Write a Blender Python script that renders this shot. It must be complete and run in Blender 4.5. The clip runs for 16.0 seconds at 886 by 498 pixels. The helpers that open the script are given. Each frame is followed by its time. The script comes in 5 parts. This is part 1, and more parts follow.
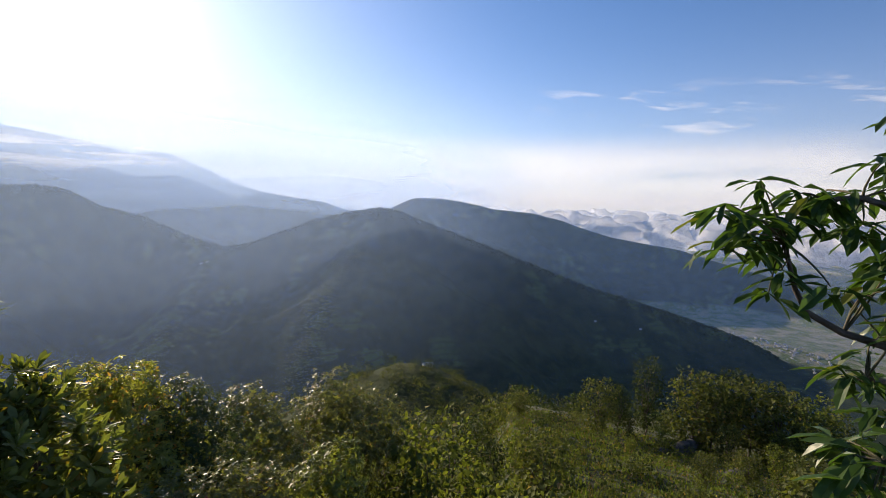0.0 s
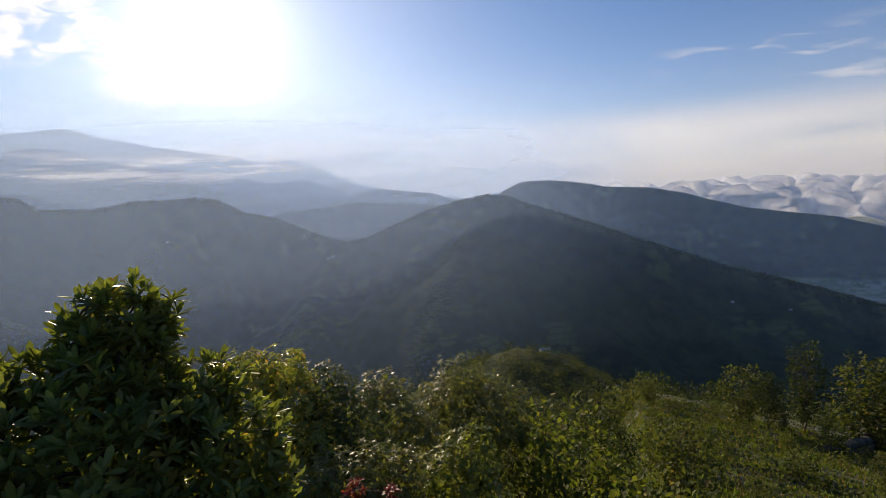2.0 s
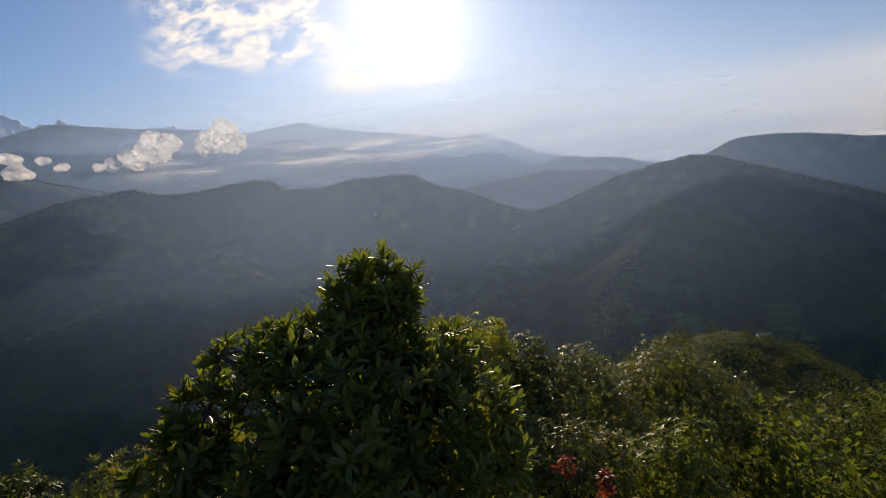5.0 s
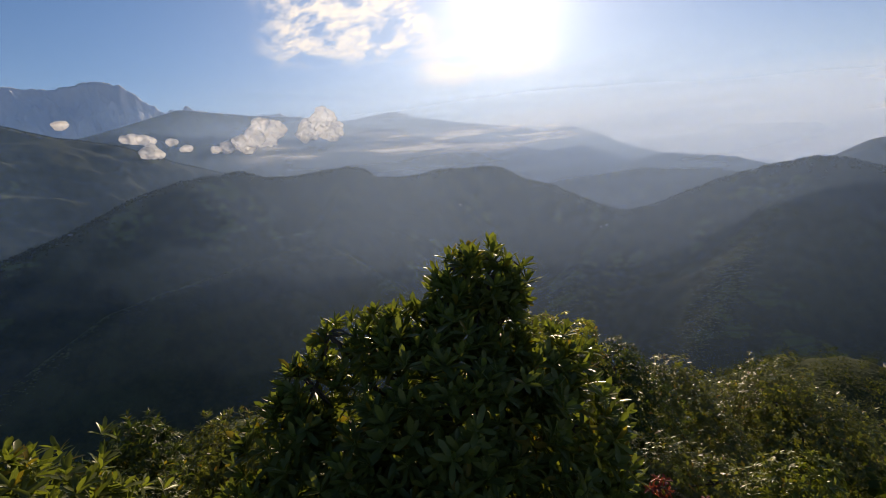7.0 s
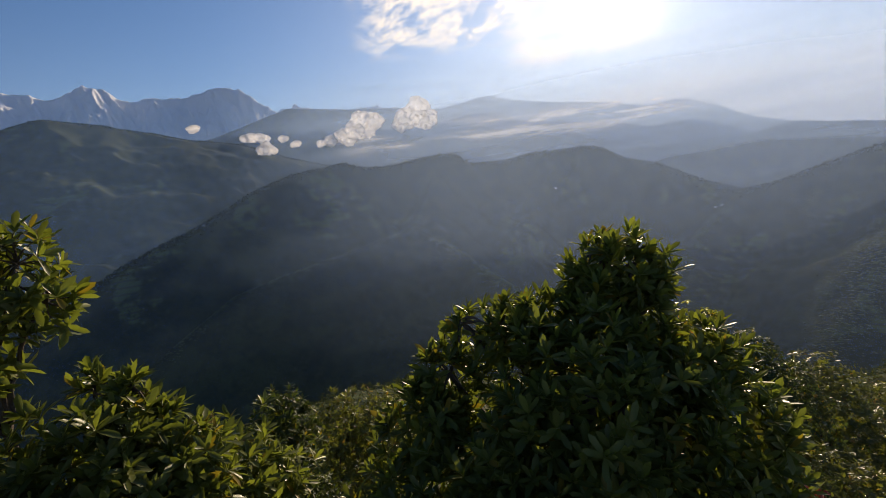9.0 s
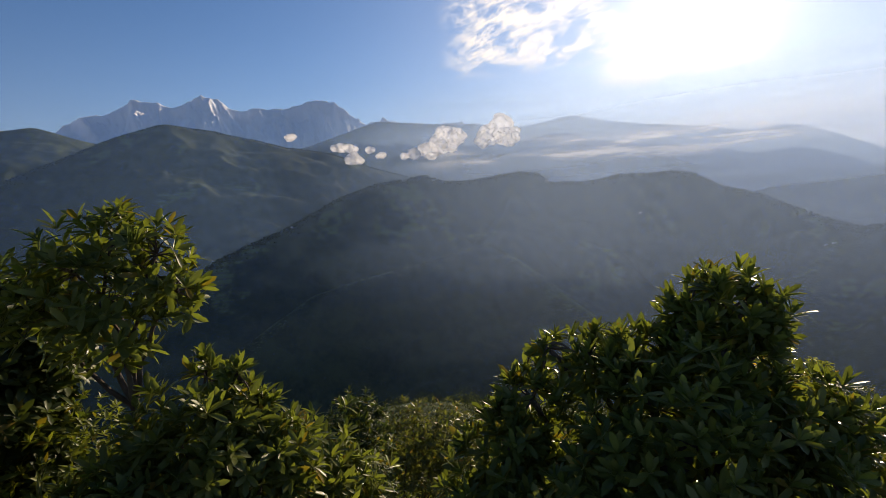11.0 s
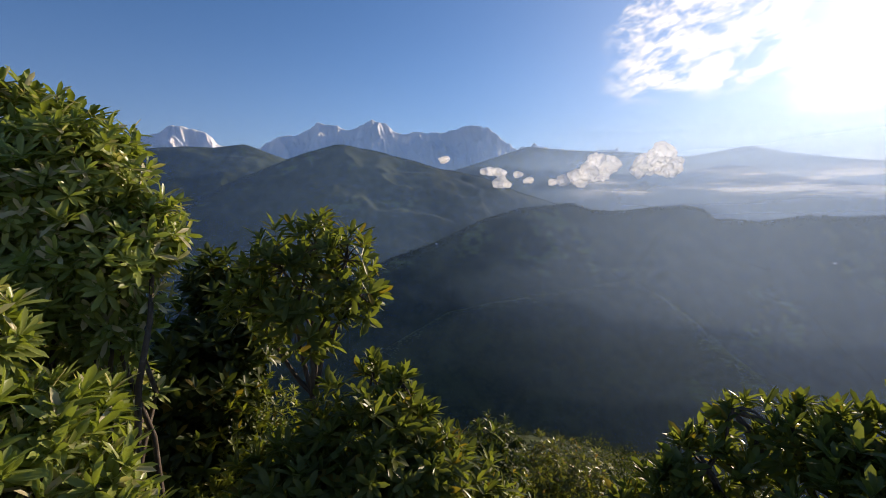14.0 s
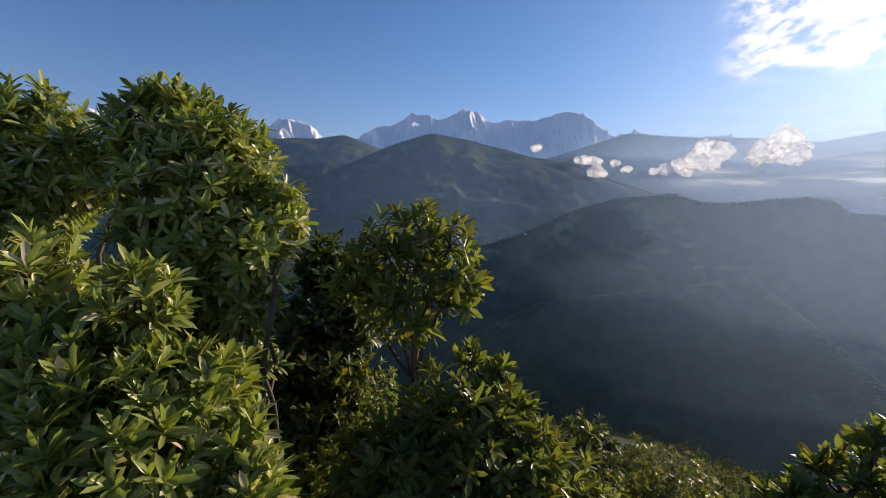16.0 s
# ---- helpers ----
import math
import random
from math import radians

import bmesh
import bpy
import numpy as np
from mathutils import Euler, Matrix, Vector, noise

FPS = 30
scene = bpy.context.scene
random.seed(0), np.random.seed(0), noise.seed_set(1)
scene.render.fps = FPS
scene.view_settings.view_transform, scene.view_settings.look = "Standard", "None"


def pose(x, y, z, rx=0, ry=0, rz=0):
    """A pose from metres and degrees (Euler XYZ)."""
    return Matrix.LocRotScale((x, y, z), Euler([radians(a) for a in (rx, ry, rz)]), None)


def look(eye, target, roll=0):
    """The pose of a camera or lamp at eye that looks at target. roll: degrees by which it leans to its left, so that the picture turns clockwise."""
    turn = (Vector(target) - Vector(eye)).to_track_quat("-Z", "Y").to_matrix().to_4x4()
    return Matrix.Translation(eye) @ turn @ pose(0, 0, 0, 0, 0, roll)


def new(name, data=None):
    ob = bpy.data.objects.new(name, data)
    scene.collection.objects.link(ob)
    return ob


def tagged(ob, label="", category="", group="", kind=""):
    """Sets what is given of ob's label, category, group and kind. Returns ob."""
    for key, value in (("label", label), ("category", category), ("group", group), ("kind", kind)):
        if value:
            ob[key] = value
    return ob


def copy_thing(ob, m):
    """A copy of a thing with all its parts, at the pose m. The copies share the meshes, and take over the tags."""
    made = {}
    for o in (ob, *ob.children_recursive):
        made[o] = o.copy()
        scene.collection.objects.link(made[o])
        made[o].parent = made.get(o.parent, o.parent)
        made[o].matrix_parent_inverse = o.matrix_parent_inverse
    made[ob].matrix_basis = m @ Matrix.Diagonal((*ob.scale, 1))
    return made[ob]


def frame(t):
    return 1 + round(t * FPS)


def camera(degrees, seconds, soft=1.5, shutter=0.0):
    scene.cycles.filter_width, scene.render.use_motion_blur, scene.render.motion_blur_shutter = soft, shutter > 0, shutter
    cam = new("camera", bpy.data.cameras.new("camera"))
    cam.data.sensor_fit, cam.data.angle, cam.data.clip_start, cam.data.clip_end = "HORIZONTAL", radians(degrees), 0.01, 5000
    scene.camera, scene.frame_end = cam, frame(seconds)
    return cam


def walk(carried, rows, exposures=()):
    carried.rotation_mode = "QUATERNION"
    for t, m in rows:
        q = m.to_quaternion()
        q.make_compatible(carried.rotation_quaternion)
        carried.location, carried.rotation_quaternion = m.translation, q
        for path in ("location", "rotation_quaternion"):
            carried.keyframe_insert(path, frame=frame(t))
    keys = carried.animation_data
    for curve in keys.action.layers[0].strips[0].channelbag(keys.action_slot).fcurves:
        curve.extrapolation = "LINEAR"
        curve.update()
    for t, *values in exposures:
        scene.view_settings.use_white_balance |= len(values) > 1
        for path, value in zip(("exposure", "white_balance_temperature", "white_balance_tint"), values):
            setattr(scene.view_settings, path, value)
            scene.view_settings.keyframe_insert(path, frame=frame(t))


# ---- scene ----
cam = camera(87.1, 16.0, soft=0.6)
PATH = [
    (0.0, pose(0.000, 0.000, -0.001, 83.50, -2.00, 0.00)),
    (0.5, pose(-0.034, 0.030, -0.005, 83.62, -0.64, 3.92)),
    (1.0, pose(-0.073, 0.057, -0.002, 83.78, 0.65, 7.16)),
    (1.5, pose(-0.125, 0.076, -0.002, 83.31, 1.55, 10.70)),
    (2.0, pose(-0.170, 0.097, -0.007, 81.90, 2.91, 12.94)),
    (2.5, pose(-0.215, 0.115, -0.008, 80.86, 6.56, 14.90)),
    (3.0, pose(-0.269, 0.125, -0.010, 80.01, 7.33, 17.63)),
    (3.5, pose(-0.330, 0.134, -0.013, 79.05, 7.59, 22.25)),
    (4.0, pose(-0.389, 0.154, -0.013, 78.93, 7.43, 26.21)),
    (4.5, pose(-0.447, 0.177, -0.005, 79.60, 7.13, 30.90)),
    (7.0, pose(-0.676, 0.156, 0.010, 79.96, 4.35, 45.74)),
    (7.5, pose(-0.723, 0.117, 0.021, 80.41, 5.54, 47.44)),
    (8.0, pose(-0.759, 0.083, 0.020, 79.85, 5.93, 49.69)),
    (8.5, pose(-0.800, 0.047, 0.024, 78.86, 6.31, 53.60)),
    (9.0, pose(-0.836, 0.028, 0.031, 79.28, 6.93, 57.03)),
    (11.5, pose(-0.889, -0.076, 0.059, 82.54, 2.83, 69.29)),
    (12.0, pose(-0.904, -0.097, 0.061, 82.96, 1.79, 72.18)),
    (12.5, pose(-0.916, -0.115, 0.063, 83.35, 0.91, 74.72)),
    (13.0, pose(-0.929, -0.137, 0.062, 84.06, 0.42, 77.83)),
    (13.5, pose(-0.942, -0.155, 0.061, 84.77, 0.65, 80.88)),
    (14.0, pose(-0.953, -0.179, 0.065, 85.61, 0.08, 84.15)),
    (14.5, pose(-0.956, -0.193, 0.067, 85.80, -0.30, 86.63)),
    (15.0, pose(-0.968, -0.211, 0.074, 85.15, 0.35, 88.61)),
    (15.5, pose(-0.969, -0.224, 0.074, 84.75, 0.05, 91.32)),
    (16.0, pose(-0.964, -0.242, 0.073, 84.23, -0.66, 95.07)),
]
EXPOSURES = [(0.0, 0.74, 6750, 12), (1.5, 0.46, 6900, 12), (3.5, 0.14, 7250, 12), (7.0, 0.13, 7300, 12), (9.0, 0.17, 7250, 12), (12.5, 0.37, 7000, 12), (16.0, 0.56, 6750, 12)]
walk(cam, PATH, EXPOSURES)

# ---- light: low morning sun ahead of the lookout, clear sky with high thin cloud ----
SUN_AZ, SUN_EL = 37.5, 17.0


def bearing(az, el=0.0, dist=1.0):
    """A point dist metres away in plan; az in degrees to the left of +y, el in degrees above level."""
    a, e = radians(az), radians(el)
    return Vector((-math.sin(a) * dist, math.cos(a) * dist, math.tan(e) * dist))


sun_dir = bearing(SUN_AZ, SUN_EL).normalized()
sun = new("sun", bpy.data.lights.new("sun", "SUN"))
sun.data.energy, sun.data.angle, sun.data.color = 5.0, radians(0.6), (1.0, 0.83, 0.62)
sun.matrix_world = look(sun_dir * 100, (0, 0, 0))


class Nodes:
    """Small helper that adds and wires shader nodes."""

    def __init__(self, tree):
        self.tree = tree
        tree.nodes.clear()

    def add(self, kind, inputs=None, **attrs):
        n = self.tree.nodes.new(kind)
        for k, v in attrs.items():
            setattr(n, k, v)
        for k, v in (inputs or {}).items():
            self.put(n.inputs[k], v)
        return n

    def put(self, socket, v):
        if isinstance(v, bpy.types.NodeSocket):
            self.tree.links.new(v, socket)
        elif isinstance(v, bpy.types.Node):
            self.tree.links.new(v.outputs[0], socket)
        else:
            socket.default_value = v

    def math(self, op, a, b=0.0, c=0.0, clamp=False):
        return self.add("ShaderNodeMath", {0: a, 1: b, 2: c}, operation=op, use_clamp=clamp).outputs[0]

    def mix(self, fac, a, b, blend="MIX"):
        return self.add("ShaderNodeMix", {0: fac, 6: a, 7: b}, data_type="RGBA", blend_type=blend).outputs[2]

    def noise(self, vec, scale, detail=4.0, rough=0.55, dist=0.0):
        return self.add("ShaderNodeTexNoise", {"Vector": vec, "Scale": scale, "Detail": detail, "Roughness": rough, "Distortion": dist}).outputs[0]

    def ramp(self, fac, lo, hi, a=0.0, b=1.0, smooth=True):
        return self.add("ShaderNodeMapRange", {0: fac, 1: lo, 2: hi, 3: a, 4: b}, interpolation_type="SMOOTHSTEP" if smooth else "LINEAR").outputs[0]


def build_sky():
    world = bpy.data.worlds.new("sky")
    scene.world = world
    world.use_nodes = True
    n = Nodes(world.node_tree)
    way = n.add("ShaderNodeTexCoord").outputs["Generated"]
    sep = n.add("ShaderNodeSeparateXYZ", {0: way})
    x, y, z = sep.outputs
    up = n.math("MAXIMUM", z, 0.012)
    sky = n.add("ShaderNodeTexSky", {0: n.add("ShaderNodeCombineXYZ", {0: x, 1: y, 2: up})}, sky_type="NISHITA", sun_disc=False,
                sun_elevation=radians(SUN_EL), sun_rotation=radians(-SUN_AZ), altitude=1400.0, air_density=1.0, dust_density=0.3, ozone_density=4.5)
    dot = n.add("ShaderNodeVectorMath", {0: way, 1: tuple(sun_dir)}, operation="DOT_PRODUCT").outputs["Value"]
    dot = n.math("MAXIMUM", dot, 0.0)
    # the bright aureole of the hazy morning air
    wide = n.math("MULTIPLY", n.math("POWER", dot, 22.0), SKY_WIDE)
    near = n.math("MULTIPLY", n.math("POWER", dot, 160.0), SKY_NEAR)
    glow = n.math("ADD", n.math("ADD", wide, near), n.math("MULTIPLY", n.math("POWER", dot, 6.0), SKY_BROAD))
    clear = n.mix(1.0, sky.outputs[0], (0.73, 0.92, 1.07, 1), "MULTIPLY")
    base = n.mix(1.0, clear, n.mix(1.0, (1.0, 0.94, 0.84, 1), glow, "MULTIPLY"), "ADD")
    # pale haze that lies on the horizon
    el = n.math("ARCSINE", z)
    haze = n.math("MULTIPLY", n.math("POWER", 2.718, n.math("MULTIPLY", n.math("MAXIMUM", el, 0.0), -1.0 / radians(6.2))), n.ramp(n.math("ARCTAN2", n.math("MULTIPLY", x, -1.0), y), radians(25.0), radians(75.0), 0.92, 0.5))
    lit = n.math("ADD", 6.6, n.math("MULTIPLY", n.math("POWER", dot, 9.0), 12.0))
    base = n.mix(haze, base, n.mix(1.0, (1.0, 0.88, 0.77, 1), lit, "MULTIPLY"))
    # clouds: broken altocumulus by the sun, streaks of stratus and mares' tails
    az = n.math("ARCTAN2", n.math("MULTIPLY", x, -1.0), y)

    def window(v, lo, hi, soft):
        return n.math("MULTIPLY", n.ramp(v, radians(lo - soft), radians(lo + soft)), n.ramp(v, radians(hi - soft), radians(hi + soft), 1.0, 0.0))

    def sheet(az0, az1, el0, el1, soft_a, soft_e, sa, se, tilt, lo, hi, detail=7.0, seed=0.0):
        shear = n.math("ADD", el, n.math("MULTIPLY", az, tilt))
        p = n.add("ShaderNodeCombineXYZ", {0: n.math("MULTIPLY", az, sa), 1: n.math("MULTIPLY", shear, se), 2: seed})
        f = n.noise(p, 1.0, detail, 0.62, 0.3)
        m = n.math("MULTIPLY", window(az, az0, az1, soft_a), window(el, el0, el1, soft_e))
        return n.math("MULTIPLY", n.ramp(f, lo, hi), m)

    cover = sheet(45.5, 64.0, 12.6, 26.0, 2.6, 1.3, 11.0, 19.0, 0.15, 0.42, 0.58, 8.0, 3.0)
    ripple = n.noise(n.add("ShaderNodeCombineXYZ", {0: n.math("MULTIPLY", az, 34.0), 1: n.math("MULTIPLY", n.math("ADD", el, n.math("MULTIPLY", az, 0.25)), 85.0), 2: 2.0}), 1.0, 7.0, 0.65, 0.5)
    cover = n.math("MULTIPLY", cover, n.ramp(ripple, 0.30, 0.58, 0.25, 1.0))
    more = sheet(-30.0, 40.0, 1.5, 5.6, 6.0, 1.0, 4.0, 34.0, -0.03, 0.30, 0.58, 7.0, 9.0)
    veil = sheet(-44.0, 34.0, 0.5, 6.0, 5.0, 2.2, 2.0, 16.0, 0.02, 0.18, 0.55, 8.0, 21.0)
    tails = sheet(-46.0, -12.0, 5.5, 12.0, 4.0, 1.5, 7.0, 44.0, -0.12, 0.52, 0.70, 7.0, 5.0)
    bank = sheet(33.0, 47.0, 9.5, 13.5, 2.5, 1.5, 8.0, 30.0, 0.1, 0.38, 0.56, 6.0, 12.0)
    cover = n.math("MAXIMUM", cover, n.math("MAXIMUM", n.math("MULTIPLY", more, 0.8), n.math("MULTIPLY", veil, 0.8)))
    cover = n.math("MAXIMUM", cover, n.math("MAXIMUM", n.math("MULTIPLY", tails, 0.5), bank))
    white = n.mix(1.0, (1.0, 0.90, 0.79, 1), n.math("ADD", 9.4, n.math("MULTIPLY", n.math("POWER", dot, 6.0), 6.0)), "MULTIPLY")
    base = n.mix(n.math("MULTIPLY", cover, 0.85), base, white)
    bg = n.add("ShaderNodeBackground", {0: base, 1: 0.088})
    n.add("ShaderNodeOutputWorld", {0: bg.outputs[0]})


SKY_BROAD, SKY_WIDE, SKY_NEAR = 1.3, 3.4, 7.5
build_sky()


# ---- materials ----
def material(name):
    m = bpy.data.materials.new(name)
    m.use_nodes = True
    return m, Nodes(m.node_tree)


def leaf_material(name, dark, light, odd=(0.20, 0.15, 0.03), odd_share=0.04, gloss=0.38, through_share=0.35, sheen=0.3):
    """Leaf blades: green that varies blade by blade, waxy above, letting light through."""
    m, n = material(name)
    geo = n.add("ShaderNodeNewGeometry")
    rnd = geo.outputs["Random Per Island"]
    grain = n.noise(geo.outputs["Position"], 45.0, 3.0)
    patch = n.noise(geo.outputs["Position"], 1.7, 2.0)
    f = n.math("ADD", n.math("MULTIPLY", rnd, 0.6), n.math("MULTIPLY", patch, 0.5), clamp=True)
    col = n.mix(f, (*dark, 1), (*light, 1))
    col = n.mix(n.ramp(rnd, 1.0 - odd_share, 1.0 - odd_share + 0.005), col, (*odd, 1))
    col = n.mix(n.math("MULTIPLY", grain, 0.35), col, n.mix(1.0, col, (0.45, 0.5, 0.4, 1), "MULTIPLY"))
    bump = n.add("ShaderNodeBump", {"Strength": 0.25, "Distance": 0.004, "Height": grain})
    b = n.add("ShaderNodeBsdfPrincipled", {"Base Color": col, "Roughness": n.ramp(grain, 0.2, 0.8, gloss - 0.1, gloss + 0.14), "Normal": bump, "Specular IOR Level": sheen})
    t = n.add("ShaderNodeBsdfTranslucent", {"Color": n.mix(1.0, col, (2.0, 2.1, 0.75, 1), "MULTIPLY")})
    s = n.add("ShaderNodeMixShader", {0: through_share, 1: b.outputs[0], 2: t.outputs[0]})
    n.add("ShaderNodeOutputMaterial", {0: s.outputs[0]})
    return m


def bark_material(name, a, b):
    m, n = material(name)
    pos = n.add("ShaderNodeNewGeometry").outputs["Position"]
    big, fine = n.noise(pos, 6.0, 4.0), n.noise(pos, 60.0, 5.0)
    col = n.mix(n.ramp(big, 0.35, 0.65), (*a, 1), (*b, 1))
    col = n.mix(n.math("MULTIPLY", fine, 0.5), col, (0.03, 0.025, 0.02, 1))
    bump = n.add("ShaderNodeBump", {"Strength": 0.7, "Distance": 0.01, "Height": fine})
    p = n.add("ShaderNodeBsdfPrincipled", {"Base Color": col, "Roughness": 0.85, "Normal": bump})
    n.add("ShaderNodeOutputMaterial", {0: p.outputs[0]})
    return m


def mixed_material(name, colours, scales, rough=0.9, bump=0.0, bump_scale=1.0):
    """Three colours mixed by a coarse and a fine noise."""
    m, n = material(name)
    pos = n.add("ShaderNodeNewGeometry").outputs["Position"]
    a, b = n.noise(pos, scales[0], 6.0, 0.6), n.noise(pos, scales[1], 5.0, 0.6)
    col = n.mix(n.ramp(a, 0.38, 0.62), (*colours[0], 1), (*colours[1], 1))
    col = n.mix(n.ramp(b, 0.5, 0.72), col, (*colours[2], 1))
    ins = {"Base Color": col, "Roughness": rough}
    if bump:
        ins["Normal"] = n.add("ShaderNodeBump", {"Strength": 0.8, "Distance": bump, "Height": n.noise(pos, bump_scale, 6.0, 0.65)})
    n.add("ShaderNodeOutputMaterial", {0: n.add("ShaderNodeBsdfPrincipled", ins).outputs[0]})
    return m


def hill_material():
    """Forested hills with terraced fields on the spurs."""
    m, n = material("forested_hills")
    pos = n.add("ShaderNodeNewGeometry").outputs["Position"]
    z = n.add("ShaderNodeSeparateXYZ", {0: pos}).outputs[2]
    coarse, mid, fine = n.noise(pos, 0.004, 5.0), n.noise(pos, 0.02, 6.0, 0.62), n.noise(pos, 0.11, 4.0, 0.7)
    wood = n.mix(n.ramp(mid, 0.35, 0.65), (0.020, 0.032, 0.016, 1), (0.045, 0.058, 0.024, 1))
    wood = n.mix(n.math("MULTIPLY", n.ramp(fine, 0.4, 0.7), 0.35), wood, (0.07, 0.085, 0.03, 1))
    step = n.math("FRACT", n.math("MULTIPLY", z, 0.09))
    field = n.mix(n.ramp(step, 0.1, 0.35), (0.11, 0.10, 0.05, 1), (0.16, 0.21, 0.06, 1))
    where = n.math("MULTIPLY", n.ramp(coarse, 0.53, 0.60), n.ramp(mid, 0.50, 0.58))
    land = n.mix(n.math("MULTIPLY", where, 0.35), wood, field)
    out = n.add("ShaderNodeVectorMath", {0: pos}, operation="LENGTH").outputs["Value"]
    flat = n.math("MULTIPLY", n.ramp(n.math("ADD", z, n.math("MULTIPLY", n.math("SUBTRACT", mid, 0.5), 26.0)), -420.0, -404.0, 1.0, 0.0), n.ramp(out, 1620.0, 1680.0))
    plain = n.mix(n.ramp(mid, 0.40, 0.60), (0.15, 0.19, 0.07, 1), (0.34, 0.31, 0.20, 1))
    land = n.mix(flat, land, n.mix(n.ramp(fine, 0.5, 0.7), plain, (0.42, 0.38, 0.31, 1)))
    bump = n.add("ShaderNodeBump", {"Strength": 0.6, "Distance": 7.0, "Height": n.math("ADD", mid, n.math("MULTIPLY", fine, 0.5))})
    p = n.add("ShaderNodeBsdfPrincipled", {"Base Color": land, "Roughness": 0.95, "Normal": bump, "Specular IOR Level": 0.1})
    n.add("ShaderNodeOutputMaterial", {0: p.outputs[0]})
    return m


def snow_material():
    """Snow on the gentler ground of the high peaks, grey rock where it is steep or low."""
    m, n = material("snow_and_rock")
    geo = n.add("ShaderNodeNewGeometry")
    pos = geo.outputs["Position"]
    z = n.add("ShaderNodeSeparateXYZ", {0: pos}).outputs[2]
    steep = n.add("ShaderNodeSeparateXYZ", {0: geo.outputs["Normal"]}).outputs[2]
    mid, fine = n.noise(pos, 0.02, 6.0, 0.62), n.noise(pos, 0.09, 5.0, 0.65)
    rock = n.mix(n.ramp(fine, 0.4, 0.6), (0.09, 0.09, 0.10, 1), (0.17, 0.165, 0.17, 1))
    high = n.math("ADD", z, n.math("ADD", n.math("MULTIPLY", n.math("SUBTRACT", mid, 0.5), 300.0), n.math("MULTIPLY", n.math("SUBTRACT", steep, 0.5), 650.0)))
    land = n.mix(n.ramp(high, 170.0, 320.0), rock, (0.86, 0.87, 0.90, 1))
    bump = n.add("ShaderNodeBump", {"Strength": 0.7, "Distance": 10.0, "Height": fine})
    p = n.add("ShaderNodeBsdfPrincipled", {"Base Color": land, "Roughness": 0.8, "Normal": bump, "Specular IOR Level": 0.15})
    n.add("ShaderNodeOutputMaterial", {0: p.outputs[0]})
    return m


def haze_material(name, thin, thick, seed, streak, top, lift=1.0):
    """Thin mist sheet standing in for aerial haze: mostly clear, scatters the sun, thins out upwards and in streaks."""
    m, n = material(name)
    pos = n.add("ShaderNodeNewGeometry").outputs["Position"]
    z = n.add("ShaderNodeSeparateXYZ", {0: pos}).outputs[2]
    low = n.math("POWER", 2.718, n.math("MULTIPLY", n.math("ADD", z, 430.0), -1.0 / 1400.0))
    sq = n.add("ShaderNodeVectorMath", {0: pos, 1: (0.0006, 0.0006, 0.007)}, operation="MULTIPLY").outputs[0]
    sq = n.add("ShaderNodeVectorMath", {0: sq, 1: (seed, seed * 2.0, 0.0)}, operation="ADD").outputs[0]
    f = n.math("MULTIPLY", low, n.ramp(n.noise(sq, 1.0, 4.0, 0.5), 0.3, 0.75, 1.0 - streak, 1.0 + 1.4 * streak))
    # lift thins the foot of near sheets, putting the valley's shade into density
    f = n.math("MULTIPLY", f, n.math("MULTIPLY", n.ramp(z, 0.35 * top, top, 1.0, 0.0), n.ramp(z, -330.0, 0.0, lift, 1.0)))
    # density raised towards the sun's bearing to imitate haze glowing around it
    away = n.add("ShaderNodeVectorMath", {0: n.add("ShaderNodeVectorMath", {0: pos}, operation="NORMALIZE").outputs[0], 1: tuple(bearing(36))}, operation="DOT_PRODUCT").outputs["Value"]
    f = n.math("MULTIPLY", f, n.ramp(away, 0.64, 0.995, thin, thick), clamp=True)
    # tint whitens towards the sun, so its glow is in the colour too
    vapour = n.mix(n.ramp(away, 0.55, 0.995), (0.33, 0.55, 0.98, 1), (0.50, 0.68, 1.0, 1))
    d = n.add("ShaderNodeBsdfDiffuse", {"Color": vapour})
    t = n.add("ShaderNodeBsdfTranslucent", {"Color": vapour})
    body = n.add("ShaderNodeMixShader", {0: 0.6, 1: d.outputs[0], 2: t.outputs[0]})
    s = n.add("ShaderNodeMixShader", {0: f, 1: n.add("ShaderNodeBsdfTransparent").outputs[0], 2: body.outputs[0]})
    n.add("ShaderNodeOutputMaterial", {0: s.outputs[0]})
    return m


